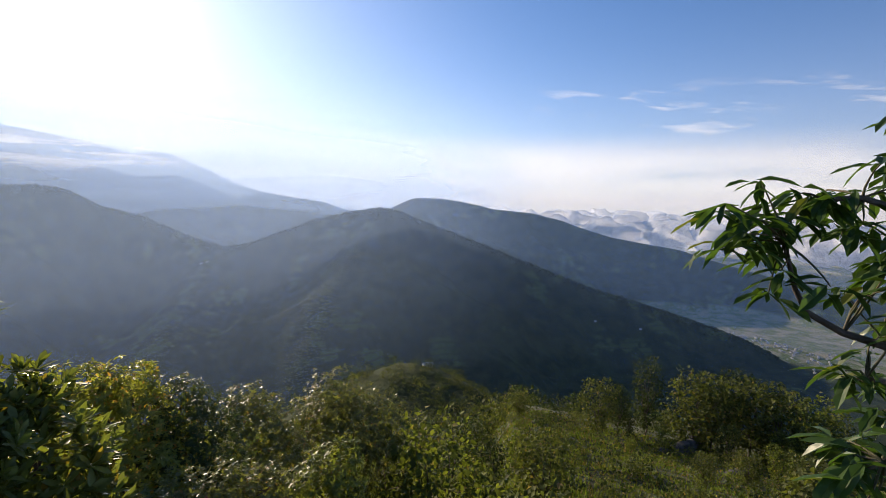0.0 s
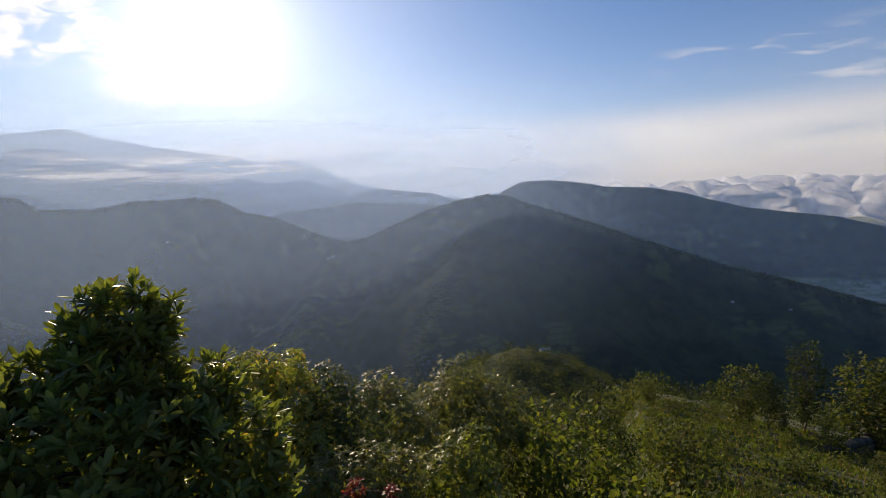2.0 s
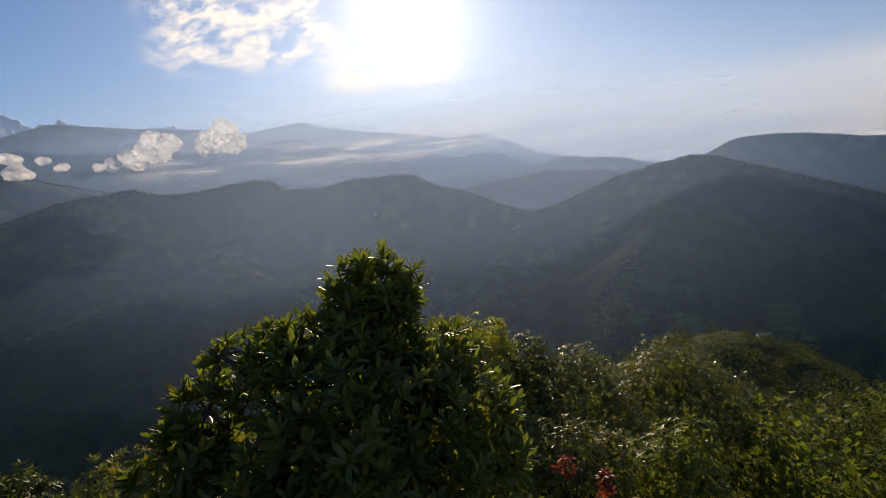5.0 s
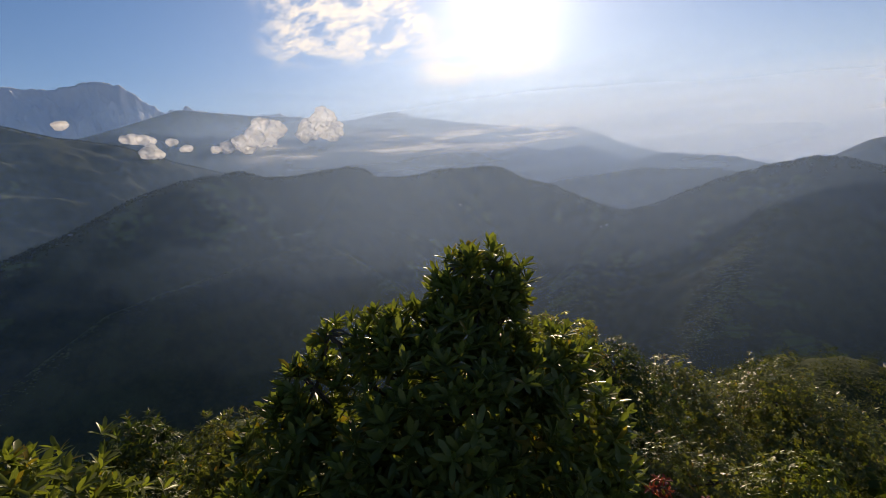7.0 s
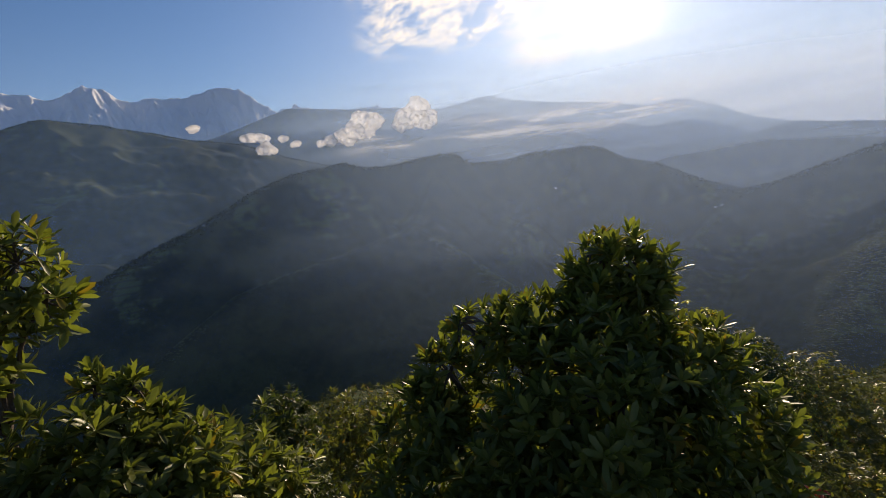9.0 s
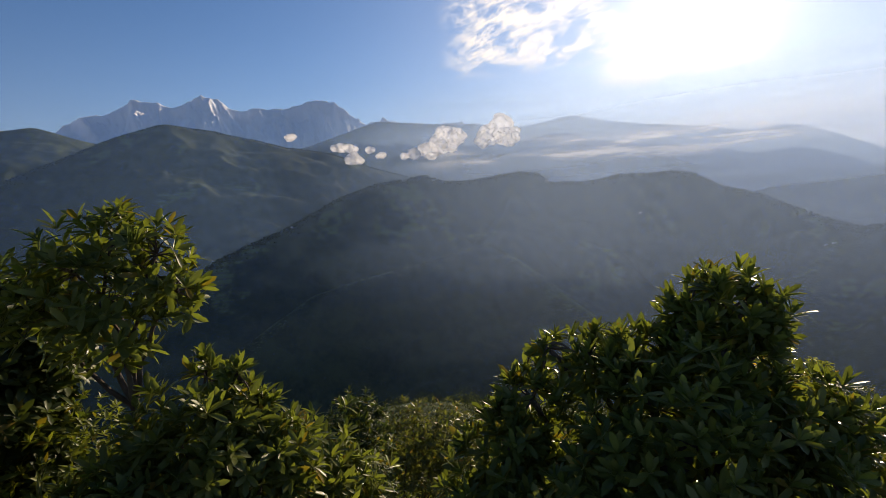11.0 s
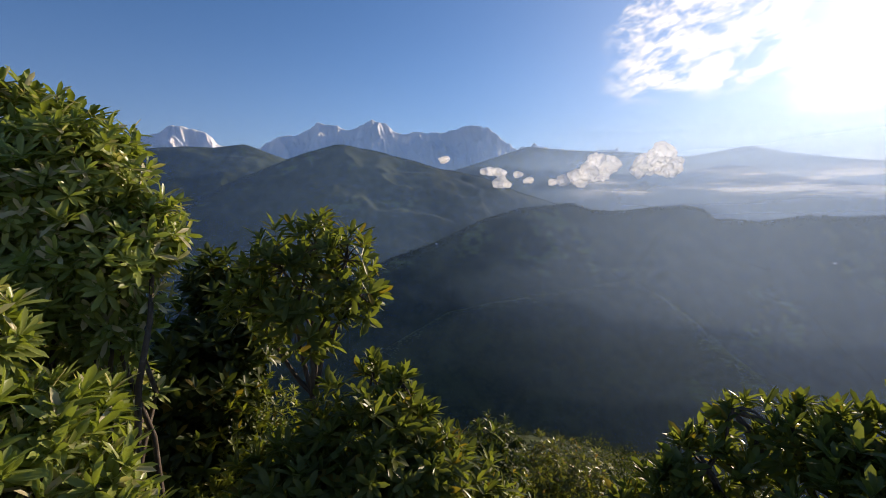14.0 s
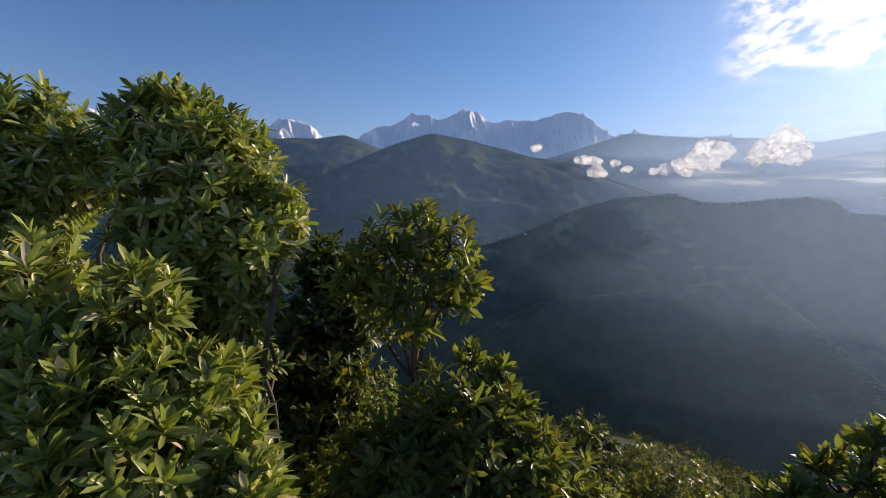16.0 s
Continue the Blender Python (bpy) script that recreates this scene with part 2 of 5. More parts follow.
def stratus_material():
    """A thin bank of bright cloud with frayed streaks."""
    m, n = material("stratus")
    pos = n.add("ShaderNodeNewGeometry").outputs["Position"]
    z = n.add("ShaderNodeSeparateXYZ", {0: pos}).outputs[2]
    sq = n.add("ShaderNodeVectorMath", {0: pos, 1: (0.0018, 0.0018, 0.026)}, operation="MULTIPLY").outputs[0]
    f = n.ramp(n.noise(sq, 1.0, 7.0, 0.6), 0.42, 0.64)
    f = n.math("MULTIPLY", f, n.math("MULTIPLY", n.ramp(z, 20.0, 110.0), n.ramp(z, 130.0, 215.0, 1.0, 0.0)))
    away = n.add("ShaderNodeVectorMath", {0: n.add("ShaderNodeVectorMath", {0: pos}, operation="NORMALIZE").outputs[0], 1: tuple(bearing(48))}, operation="DOT_PRODUCT").outputs["Value"]
    f = n.math("MULTIPLY", f, n.ramp(away, 0.92, 0.985, 0.0, 0.75), clamp=True)
    t = n.add("ShaderNodeBsdfTranslucent", {"Color": (0.95, 0.95, 0.95, 1)})
    s = n.add("ShaderNodeMixShader", {0: f, 1: n.add("ShaderNodeBsdfTransparent").outputs[0], 2: t.outputs[0]})
    n.add("ShaderNodeOutputMaterial", {0: s.outputs[0]})
    return m


def cloud_material():
    m, n = material("cumulus_vapour")
    pos = n.add("ShaderNodeNewGeometry").outputs["Position"]
    f = n.noise(pos, 0.03, 6.0, 0.65)
    bump = n.add("ShaderNodeBump", {"Strength": 0.3, "Distance": 8.0, "Height": f})
    col = n.mix(n.ramp(f, 0.3, 0.7), (0.95, 0.95, 0.96, 1), (0.98, 0.98, 0.98, 1))
    d = n.add("ShaderNodeBsdfDiffuse", {"Color": col, "Normal": bump})
    t = n.add("ShaderNodeBsdfTranslucent", {"Color": col, "Normal": bump})
    body = n.add("ShaderNodeMixShader", {0: 0.88, 1: d.outputs[0], 2: t.outputs[0]})
    dense = n.ramp(n.noise(pos, 0.03, 6.0, 0.65), 0.30, 0.62, 0.50, 0.72)
    s = n.add("ShaderNodeMixShader", {0: dense, 1: n.add("ShaderNodeBsdfTransparent").outputs[0], 2: body.outputs[0]})
    n.add("ShaderNodeOutputMaterial", {0: s.outputs[0]})
    return m


M_HILL = hill_material()
M_SNOW = snow_material()
M_SLOPE = mixed_material("grassy_slope", ((0.022, 0.032, 0.010), (0.05, 0.06, 0.018), (0.065, 0.05, 0.028)), (0.25, 2.2), 1.0, 0.08, 7.0)
M_CLOUD = cloud_material()
M_RHODO = leaf_material("rhododendron_leaf", (0.060, 0.076, 0.023), (0.185, 0.205, 0.058), gloss=0.33, through_share=0.40, sheen=0.28)
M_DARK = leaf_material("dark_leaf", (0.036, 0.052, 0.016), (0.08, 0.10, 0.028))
M_LIGHT = leaf_material("light_leaf", (0.095, 0.12, 0.025), (0.22, 0.23, 0.05))
M_YELLOW = leaf_material("yellowing_leaf", (0.12, 0.145, 0.035), (0.34, 0.32, 0.08), (0.42, 0.24, 0.06), 0.07, 0.4, 0.45)
M_SPRAY = leaf_material("olive_spray", (0.026, 0.036, 0.014), (0.125, 0.135, 0.042), (0.20, 0.15, 0.06), 0.03, 0.65, 0.32, 0.12)
M_SPRAY_DARK = leaf_material("dark_spray", (0.016, 0.026, 0.012), (0.06, 0.075, 0.026), (0.12, 0.12, 0.04), 0.03, 0.65, 0.28, 0.12)
M_SPRAY_LIGHT = leaf_material("light_spray", (0.04, 0.055, 0.016), (0.16, 0.18, 0.045), (0.26, 0.22, 0.08), 0.04, 0.65, 0.38, 0.12)
M_OLIVE = leaf_material("olive_leaf", (0.07, 0.084, 0.03), (0.19, 0.185, 0.06), (0.26, 0.16, 0.06), 0.03, 0.32)
M_GREY = leaf_material("silvery_leaf", (0.11, 0.145, 0.038), (0.32, 0.36, 0.10), (0.50, 0.45, 0.30), 0.13, 0.30, 0.26)
M_RED = leaf_material("red_leaf", (0.16, 0.03, 0.02), (0.30, 0.06, 0.04))
M_GRASS = leaf_material("grass_blade", (0.04, 0.06, 0.012), (0.15, 0.19, 0.03), (0.17, 0.12, 0.05), 0.22, 0.6, 0.32)
M_CANOPY = mixed_material("forest_canopy", ((0.026, 0.042, 0.017), (0.042, 0.058, 0.022), (0.055, 0.065, 0.025)), (0.02, 0.15), 0.95)
# pale green of scrub and fields; also carries the spurs' sunlit sides
M_SCRUB_SUNLIT = mixed_material("scrub_and_sunlit_flank", ((0.06, 0.08, 0.028), (0.10, 0.13, 0.04), (0.15, 0.16, 0.06)), (0.02, 0.15), 0.95)
M_BARK = bark_material("bark", (0.075, 0.05, 0.036), (0.12, 0.095, 0.075))
M_STEM = bark_material("green_stem", (0.09, 0.10, 0.035), (0.13, 0.09, 0.05))
M_STONE = mixed_material("dry_stone", ((0.06, 0.055, 0.05), (0.11, 0.10, 0.09), (0.05, 0.06, 0.03)), (2.0, 9.0), 0.9, 0.03, 14.0)
M_EARTH = mixed_material("bare_earth", ((0.24, 0.19, 0.13), (0.32, 0.27, 0.20), (0.12, 0.11, 0.06)), (0.5, 3.0), 0.95, 0.04, 6.0)
M_WALL = mixed_material("white_render", ((0.50, 0.48, 0.44), (0.60, 0.57, 0.52), (0.38, 0.30, 0.25)), (0.4, 2.0), 0.85)
M_TIN = mixed_material("tin_roof", ((0.35, 0.37, 0.40), (0.48, 0.49, 0.50), (0.30, 0.18, 0.12)), (0.5, 2.0), 0.5)
M_WOOD = bark_material("weathered_wood", (0.20, 0.17, 0.14), (0.28, 0.25, 0.21))


# ---- ground: one sheet from the lookout to the snow range ----
def lattice(ix, iy, seed):
    h = (ix.astype(np.int64) * 374761393 + iy.astype(np.int64) * 668265263 + seed * 1442695041) & 0x7FFFFFFF
    h = ((h ^ (h >> 13)) * 1274126177) & 0x7FFFFFFF
    return ((h ^ (h >> 16)) & 0xFFFF) / 65535.0


def value_noise(x, y, seed):
    ix, iy = np.floor(x), np.floor(y)
    fx, fy = x - ix, y - iy
    fx, fy = fx * fx * (3 - 2 * fx), fy * fy * (3 - 2 * fy)
    a, b = lattice(ix, iy, seed), lattice(ix + 1, iy, seed)
    c, d = lattice(ix, iy + 1, seed), lattice(ix + 1, iy + 1, seed)
    return (a + (b - a) * fx) * (1 - fy) + (c + (d - c) * fx) * fy


def fbm(x, y, size, octaves=4, seed=0, ridged=False):
    """Noise of about -1 to 1 (ridged: 0 to 1, with sharp crests), features of that size in metres."""
    total, amp, norm = 0.0, 1.0, 0.0
    for k in range(octaves):
        v = value_noise(x / size * 2**k + 17.3 * k, y / size * 2**k - 9.1 * k, seed + k) * 2 - 1
        total = total + amp * ((1 - np.abs(v)) if ridged else v)
        norm += amp
        amp *= 0.5
    return total / norm


# crest lines: bearing, elevation seen from the lookout (degrees) and distance (metres)
RIDGES = {
    "pyramid": (1.02, 30, [(25.2, -6.6, 1500), (22, -6.1, 1470), (18.9, -4.9, 1440), (15.1, -3.4, 1400), (11.1, -2.4, 1370), (7.8, -1.8, 1350), (5.7, -2.0, 1350),
                           (2.9, -3.1, 1360), (-1.3, -4.5, 1370), (-9.7, -7.5, 1400), (-17.9, -10.2, 1430), (-27.1, -12.1, 1500), (-33.2, -13.5, 1540), (-39, -15.6, 1580)]),
    "pyramid_spur": (0.72, 8, [(7.8, -1.9, 1350), (9.8, -5.6, 1230), (12.3, -11.0, 1090), (15.0, -17.0, 960), (17.5, -22.5, 860)]),
    "col_spur": (0.72, 8, [(25.2, -6.6, 1500), (28.5, -11.0, 1300), (31.5, -16.0, 1100), (34.5, -20.5, 950)]),
    "left_hill": (0.98, 30, [(25.2, -6.6, 1500), (29, -5.2, 1600), (33, -3.2, 1700), (37, -2.0, 1750), (38.8, -0.8, 1750), (41, -0.45, 1750), (46.1, -0.45, 1700), (50, -0.95, 1700),
                             (54.3, -0.7, 1650), (55.8, 0.4, 1650), (57.2, 0.7, 1620), (60.3, 0.45, 1600), (63.4, 0.1, 1550), (66.3, 0.2, 1500), (68.9, 1.0, 1480), (72.3, 0.75, 1450),
                             (74.6, 0.55, 1400), (79.2, -0.95, 1350), (82.5, -2.6, 1300), (85, -3.8, 1270), (89.7, -5.4, 1230), (95.1, -7.7, 1200), (104, -13.5, 1150)]),
    "middle_spur": (0.74, 8, [(57.5, 0.6, 1620), (59.5, -4.0, 1420), (61.8, -7.6, 1200), (68.3, -9.2, 1100), (77.9, -10.9, 1040), (83.2, -12.1, 1000), (92, -17, 950)]),
    "middle_spur_right": (0.74, 8, [(61.8, -7.6, 1200), (58.5, -9.8, 1130), (55.3, -12.7, 1060), (51.3, -15.5, 1000), (46, -20, 930)]),
    "west_hill": (0.70, 40, [(116, -2, 1850), (110, 2, 2000), (107.5, 3.7, 2080), (101.5, 6.3, 2200), (98.8, 7.3, 2250), (96.5, 8.0, 2250), (92.7, 7.4, 2250), (88.6, 6.4, 2250),
                             (84.6, 5.3, 2250), (80.6, 4.6, 2250), (75.5, 2.6, 2200), (70.7, 1.0, 2200), (64, -2.2, 2200), (57, -6, 2200)]),
    "west_back": (0.60, 50, [(145, 5, 2900), (130, 6, 2900), (116.2, 6.7, 2900), (112.6, 7.1, 2900), (110, 7.1, 2900), (107.2, 7.6, 2900), (103.6, 6.4, 2900), (101.5, 6.0, 2900), (95, 4, 2900)]),
    "flat_ridge": (0.66, 30, [(9.5, -4.5, 2600), (6.4, -1.8, 2600), (3.2, -0.35, 2600), (0.3, -0.35, 2600), (-2.5, -0.65, 2600), (-6, -1.4, 2600), (-10.8, -1.7, 2600), (-14.1, -2.4, 2570),
                              (-16.8, -3.3, 2550), (-20, -4.1, 2520), (-23, -4.5, 2500), (-27.1, -5.0, 2480), (-30.4, -5.9, 2450), (-33.5, -6.6, 2420), (-37.4, -7.3, 2400), (-41.7, -7.7, 2350), (-55, -8, 2300)]),
    "blue_ridge": (0.60, 30, [(36, -4.4, 2450), (31.8, -2.5, 2450), (28.7, -2.3, 2450), (23.1, -1.8, 2450), (20.1, -2.1, 2450), (16.4, -2.3, 2450), (12.9, -3.0, 2450), (9, -5, 2450)]),
    "pale_ridge": (0.55, 30, [(30, -3.2, 3150), (26, -1.6, 3150), (22.5, -0.6, 3150), (20.7, -0.3, 3150), (17.6, -0.8, 3150), (14.4, -1.2, 3150), (11.1, -2.3, 3150), (7, -3.5, 3150)]),
    "far_range": (0.55, 30, [(92, 3.5, 3900), (84, 4.8, 3900), (78, 6.6, 3900), (73.9, 7.8, 3900), (67.1, 7.1, 3900), (61.8, 6.7, 3900), (56.6, 6.0, 3900), (51.1, 6.8, 3900), (48.6, 6.0, 3900), (43.5, 5.0, 3900),
                             (37.4, 4.1, 3900), (34, 3.2, 3900), (30.7, 3.5, 3900), (29.1, 2.9, 3900), (26.1, 1.2, 3900), (22, 0, 3900), (15, -1.6, 3900)]),
}
FLOOR_Z = -430.0


def crest_points(nodes):
    a = np.array(nodes, float)
    seg = np.abs(np.diff(a[:, 0])) * 45 + np.abs(np.diff(a[:, 2])) * 0.5 + 1
    s = np.concatenate([[0], np.cumsum(seg)])
    t = np.linspace(0, s[-1], max(12, int(s[-1] / 14)))
    az, el, dist = (np.interp(t, s, a[:, k]) for k in range(3))
    x, y = -np.sin(np.radians(az)) * dist, np.cos(np.radians(az)) * dist
    return x, y, np.tan(np.radians(el)) * dist


def near_height(x, y):
    """The steep hillside below the lookout."""
    r = np.hypot(x, y)
    z = np.interp(r, [0, 1.0, 3, 7, 10, 20, 35, 50, 120, 230, 300, 500, 850], [-1.7, -1.9, -3.5, -6.0, -7.3, -12.2, -17.8, -22.8, -55, -116, -158, -290, -430])
    behind = np.clip(-y / (r + 0.5), 0, 1) * np.clip(1 - np.clip(-x, 0, None) / (r + 0.5), 0, 1)
    z = z + behind * (np.minimum(r, 200) * 0.5)
    az = np.degrees(np.arctan2(-x, y))
    hollow = np.clip((az + 10) / 7, 0, 1) * np.clip((r - 5) / 8, 0, 1) * np.clip((225 - r) / 110, 0, 1)
    z = z - hollow * 0.21 * np.minimum(r, 65)
    z = z + 31 * np.exp(-((az - 4) / 13) ** 2 - ((r - 235) / 45) ** 2) + 7 * np.exp(-((az - 72) / 10) ** 2 - ((r - 170) / 50) ** 2)
    z = z + np.clip((r - 4) / 60, 0, 1) * 3.0 * fbm(x, y, 22, 4, 5) + np.clip(r / 8, 0, 1) * 0.25 * fbm(x, y, 2.2, 3, 8)
    # narrow terraces cut across the slope
    k = np.clip((-az - 8) / 12, 0, 1) * np.clip((r - 9) / 10, 0, 1) * np.clip((90 - r) / 30, 0, 1)
    step = 1.6
    terr = np.floor(z / step) * step + step * np.clip((z / step - np.floor(z / step) - 0.72) / 0.28, 0, 1)
    return z + (terr - z) * k * 0.8


def ground_height(x, y, far=True):
    x, y = np.asarray(x, float), np.asarray(y, float)
    z = near_height(x, y)
    r = np.hypot(x, y)
    m = r > 420
    if far and m.any():
        px, py = x[m], y[m]
        gully = fbm(px, py, 300, 5, 31, True)
        fine = fbm(px, py, 70, 3, 51)
        high = np.full(px.shape, FLOOR_Z) + 6 * fbm(px, py, 220, 3, 3) - 40 * np.clip((420 + 430 - r[m]) / 430, 0, 0)
        for name, (slope, soft, nodes) in RIDGES.items():
            cx, cy, cz = crest_points(nodes)
            best = np.full(px.shape, -1e9)
            away = np.zeros(px.shape)
            for k in range(len(cx)):
                d = np.hypot(px - cx[k], py - cy[k])
                h = cz[k] - slope * (np.sqrt(d * d + soft * soft) - soft)
                w = h > best
                best = np.where(w, h, best)
                away = np.where(w, d, away)
            rough = {"flat_ridge": 0.68, "west_hill": 0.6}.get(name, 0.46)
            best = best + np.clip(away - 15, 0, 260) * rough * (gully - 0.62) + np.clip(away, 0, 40) * 0.16 * fine
            high = np.maximum(high, best)
        w = np.clip((r[m] - 420) / 60, 0, 1)
        near = np.where(r[m] > 800, -1e9, z[m])
        z[m] = np.where(w < 1, near, np.maximum(near, high))
    return z


def mesh_from(name, verts, faces_flat, size, mats, slots=None, smooth=False):
    """A mesh from arrays: faces_flat holds corner numbers, size corners to a face."""
    me = bpy.data.meshes.new(name)
    verts, faces_flat = np.asarray(verts, np.float32), np.asarray(faces_flat, np.int32).ravel()
    count = len(faces_flat) // size
    me.vertices.add(len(verts))
    me.vertices.foreach_set("co", verts.ravel())
    me.loops.add(len(faces_flat))
    me.loops.foreach_set("vertex_index", faces_flat)
    me.polygons.add(count)
    me.polygons.foreach_set("loop_start", np.arange(count, dtype=np.int32) * size)
    for mat in mats:
        me.materials.append(mat)
    if slots is not None:
        me.polygons.foreach_set("material_index", np.asarray(slots, np.int32))
    me.polygons.foreach_set("use_smooth", np.full(count, smooth))
    me.update(calc_edges=True)
    return me


def build_ground():
    rings = np.concatenate([np.geomspace(0.5, 20, 36, endpoint=False), np.geomspace(20, 700, 90, endpoint=False), np.arange(700, 2750, 10.5), np.arange(2750, 4930, 20.0)])
    azs = np.radians(np.concatenate([np.arange(-64, 154, 0.31), np.arange(154, 296, 4.0)]))
    rr, aa = np.meshgrid(rings, azs, indexing="ij")
    x, y = -np.sin(aa) * rr, np.cos(aa) * rr
    z = ground_height(x.ravel(), y.ravel()).reshape(x.shape)
    nr, na = x.shape
    verts = np.concatenate([np.stack([x, y, z], -1).reshape(-1, 3), [[0, 0, -1.72]]])
    i, j = np.meshgrid(np.arange(nr - 1), np.arange(na), indexing="ij")
    j2 = (j + 1) % na
    quads = np.stack([i * na + j, (i + 1) * na + j, (i + 1) * na + j2, i * na + j2], -1).reshape(-1, 4)
    k = np.arange(0, na - na % 2, 2)
    cap = np.stack([np.full(len(k), nr * na), k, k + 1, (k + 2) % na], -1)
    cap[-1, 3] = 0
    quads = np.concatenate([quads, cap])
    rc = rr[:-1].ravel()
    jit = 14 * fbm(x[:-1].ravel(), y[:-1].ravel(), 60, 3, 91)
    slots = np.where(rc + 3 * jit < 150, 1, 0)
    slots = np.concatenate([slots, np.full(len(cap), 1)])
    me = mesh_from("ground", verts, quads, 4, [M_HILL, M_SLOPE], slots, True)
    return tagged(new("ground", me), "steep green hillside falling to forested ridges and snow peaks", "ground", kind="structure")


ground = build_ground()


SNOW_CREST = [(150, 7), (135, 8), (125, 9.3), (120, 8.2), (119.2, 7.8), (117.3, 8.35), (116.3, 7.9), (115.4, 8.2), (114.1, 9.25), (112.3, 9.0), (110.7, 8.6), (109.5, 7.5), (105.4, 7.4), (103.4, 8.6),
              (101, 9.1), (99.8, 9.6), (99.0, 10.5), (96.8, 10.25), (95.0, 9.7), (92.7, 11.0), (91.2, 10.7), (90.1, 9.65), (88.4, 9.5), (86.8, 9.7), (84, 9.6), (82, 10.3), (80.6, 10.5), (78.6, 10.0), (76.6, 8.5),
              (75.3, 7.7), (74.2, 7.8), (73.2, 8.2), (71.5, 7.55), (68.6, 7.3), (64, 7.1), (60, 6.5), (54, 5.2)]


def build_snow_range():
    """The high peaks: a jagged crest whose face falls towards the valley in flutes and buttresses."""
    az = np.arange(54, 150, 0.09)
    deep = np.concatenate([[-160, -80, -35], np.arange(0, 420, 9.0), np.arange(420, 1300, 40.0)])
    nodes = np.array(SNOW_CREST, float)[::-1]
    crest = np.tan(np.radians(np.interp(az, nodes[:, 0], nodes[:, 1]))) * 4600
    arc = np.radians(az) * 4600
    zero = np.zeros_like(arc)
    crest = crest + 42 * (fbm(arc, zero, 110, 5, 12, True) - 0.70) + 12 * fbm(arc, zero + 9, 28, 3, 14)
    d, a = np.meshgrid(deep, arc, indexing="ij")
    fall = np.where(d >= 0, 0.78 * d + 40 * (1 - np.exp(-d / 60.0)), -0.9 * d)
    bend = a + 45 * fbm(a, d, 260, 3, 41) + 0.35 * d
    flute = fbm(bend, d * 0.28, 150, 5, 43, True) - 0.66
    cross = fbm(a - 0.5 * d, d * 0.5, 330, 4, 47, True) - 0.66
    relief = np.clip(np.abs(d) / 75, 0.0, 1) * (190 * flute + 170 * cross + 45 * (fbm(a + 0.3 * d, d * 0.6, 48, 3, 53, True) - 0.66))
    z = crest[None] - fall + relief
    z = np.maximum(z, FLOOR_Z - 20)
    r = 4600 - d
    x, y = -np.sin(a / 4600) * r, np.cos(a / 4600) * r
    nr, na = x.shape
    i, j = np.meshgrid(np.arange(nr - 1), np.arange(na - 1), indexing="ij")
    quads = np.stack([i * na + j, i * na + j + 1, (i + 1) * na + j + 1, (i + 1) * na + j], -1).reshape(-1, 4)
    me = mesh_from("mountain_range", np.stack([x, y, z], -1).reshape(-1, 3), quads, 4, [M_SNOW], None, True)
    return tagged(new("mountain_range", me), "jagged range of high snow peaks with rocky flanks far off", "mountains", kind="structure")


build_snow_range()


def at_ground(x, y):
    return float(ground_height(np.array([x]), np.array([y]))[0])


# ---- mist sheets standing in for aerial haze between the ridges ----
def build_haze(nodes, thin, thick, seed, streak, top, lift):
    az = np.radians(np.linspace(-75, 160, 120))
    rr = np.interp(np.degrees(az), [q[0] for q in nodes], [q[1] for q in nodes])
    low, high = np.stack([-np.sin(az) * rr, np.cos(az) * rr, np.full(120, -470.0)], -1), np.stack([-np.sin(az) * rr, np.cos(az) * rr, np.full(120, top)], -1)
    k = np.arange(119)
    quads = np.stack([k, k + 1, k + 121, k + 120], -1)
    me = mesh_from("mist", np.concatenate([low, high]), quads, 4, [haze_material("mist", thin, thick, seed, streak, top, lift)], None, True)
    return tagged(new("mist", me), "thin bluish haze sheet between the ridges, denser and paler towards the sun", "mist", kind="structure")


# haze sheets: thick is the sunward density, lift the shaded foot's share
HAZE_SHEETS = [
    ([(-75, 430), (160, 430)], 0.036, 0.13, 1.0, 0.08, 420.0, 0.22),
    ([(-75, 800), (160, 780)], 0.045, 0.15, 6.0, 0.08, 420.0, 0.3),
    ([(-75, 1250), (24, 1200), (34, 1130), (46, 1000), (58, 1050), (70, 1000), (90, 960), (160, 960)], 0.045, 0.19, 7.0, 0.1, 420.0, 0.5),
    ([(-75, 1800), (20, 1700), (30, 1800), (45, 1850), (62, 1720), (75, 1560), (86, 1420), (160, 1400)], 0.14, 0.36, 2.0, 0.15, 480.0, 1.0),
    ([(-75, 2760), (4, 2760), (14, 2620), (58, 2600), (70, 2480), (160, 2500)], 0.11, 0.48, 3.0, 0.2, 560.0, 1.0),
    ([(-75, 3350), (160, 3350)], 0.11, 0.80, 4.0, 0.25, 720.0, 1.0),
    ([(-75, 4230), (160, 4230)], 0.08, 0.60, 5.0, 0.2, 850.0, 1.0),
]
for nodes, thin, thick, seed, streak, top, lift in HAZE_SHEETS:
    build_haze(nodes, thin, thick, seed, streak, top, lift)


def build_stratus():
    az = np.radians(np.linspace(20, 74, 40))
    rr = 2420.0
    low, high = (np.stack([-np.sin(az) * rr, np.cos(az) * rr, np.full(40, h)], -1) for h in (10.0, 225.0))
    k = np.arange(39)
    me = mesh_from("stratus", np.concatenate([low, high]), np.stack([k, k + 1, k + 41, k + 40], -1), 4, [stratus_material()])
    return tagged(new("stratus_bank", me), "thin bright bank of stratus lying along the valley", "cloud", kind="structure")


build_stratus()


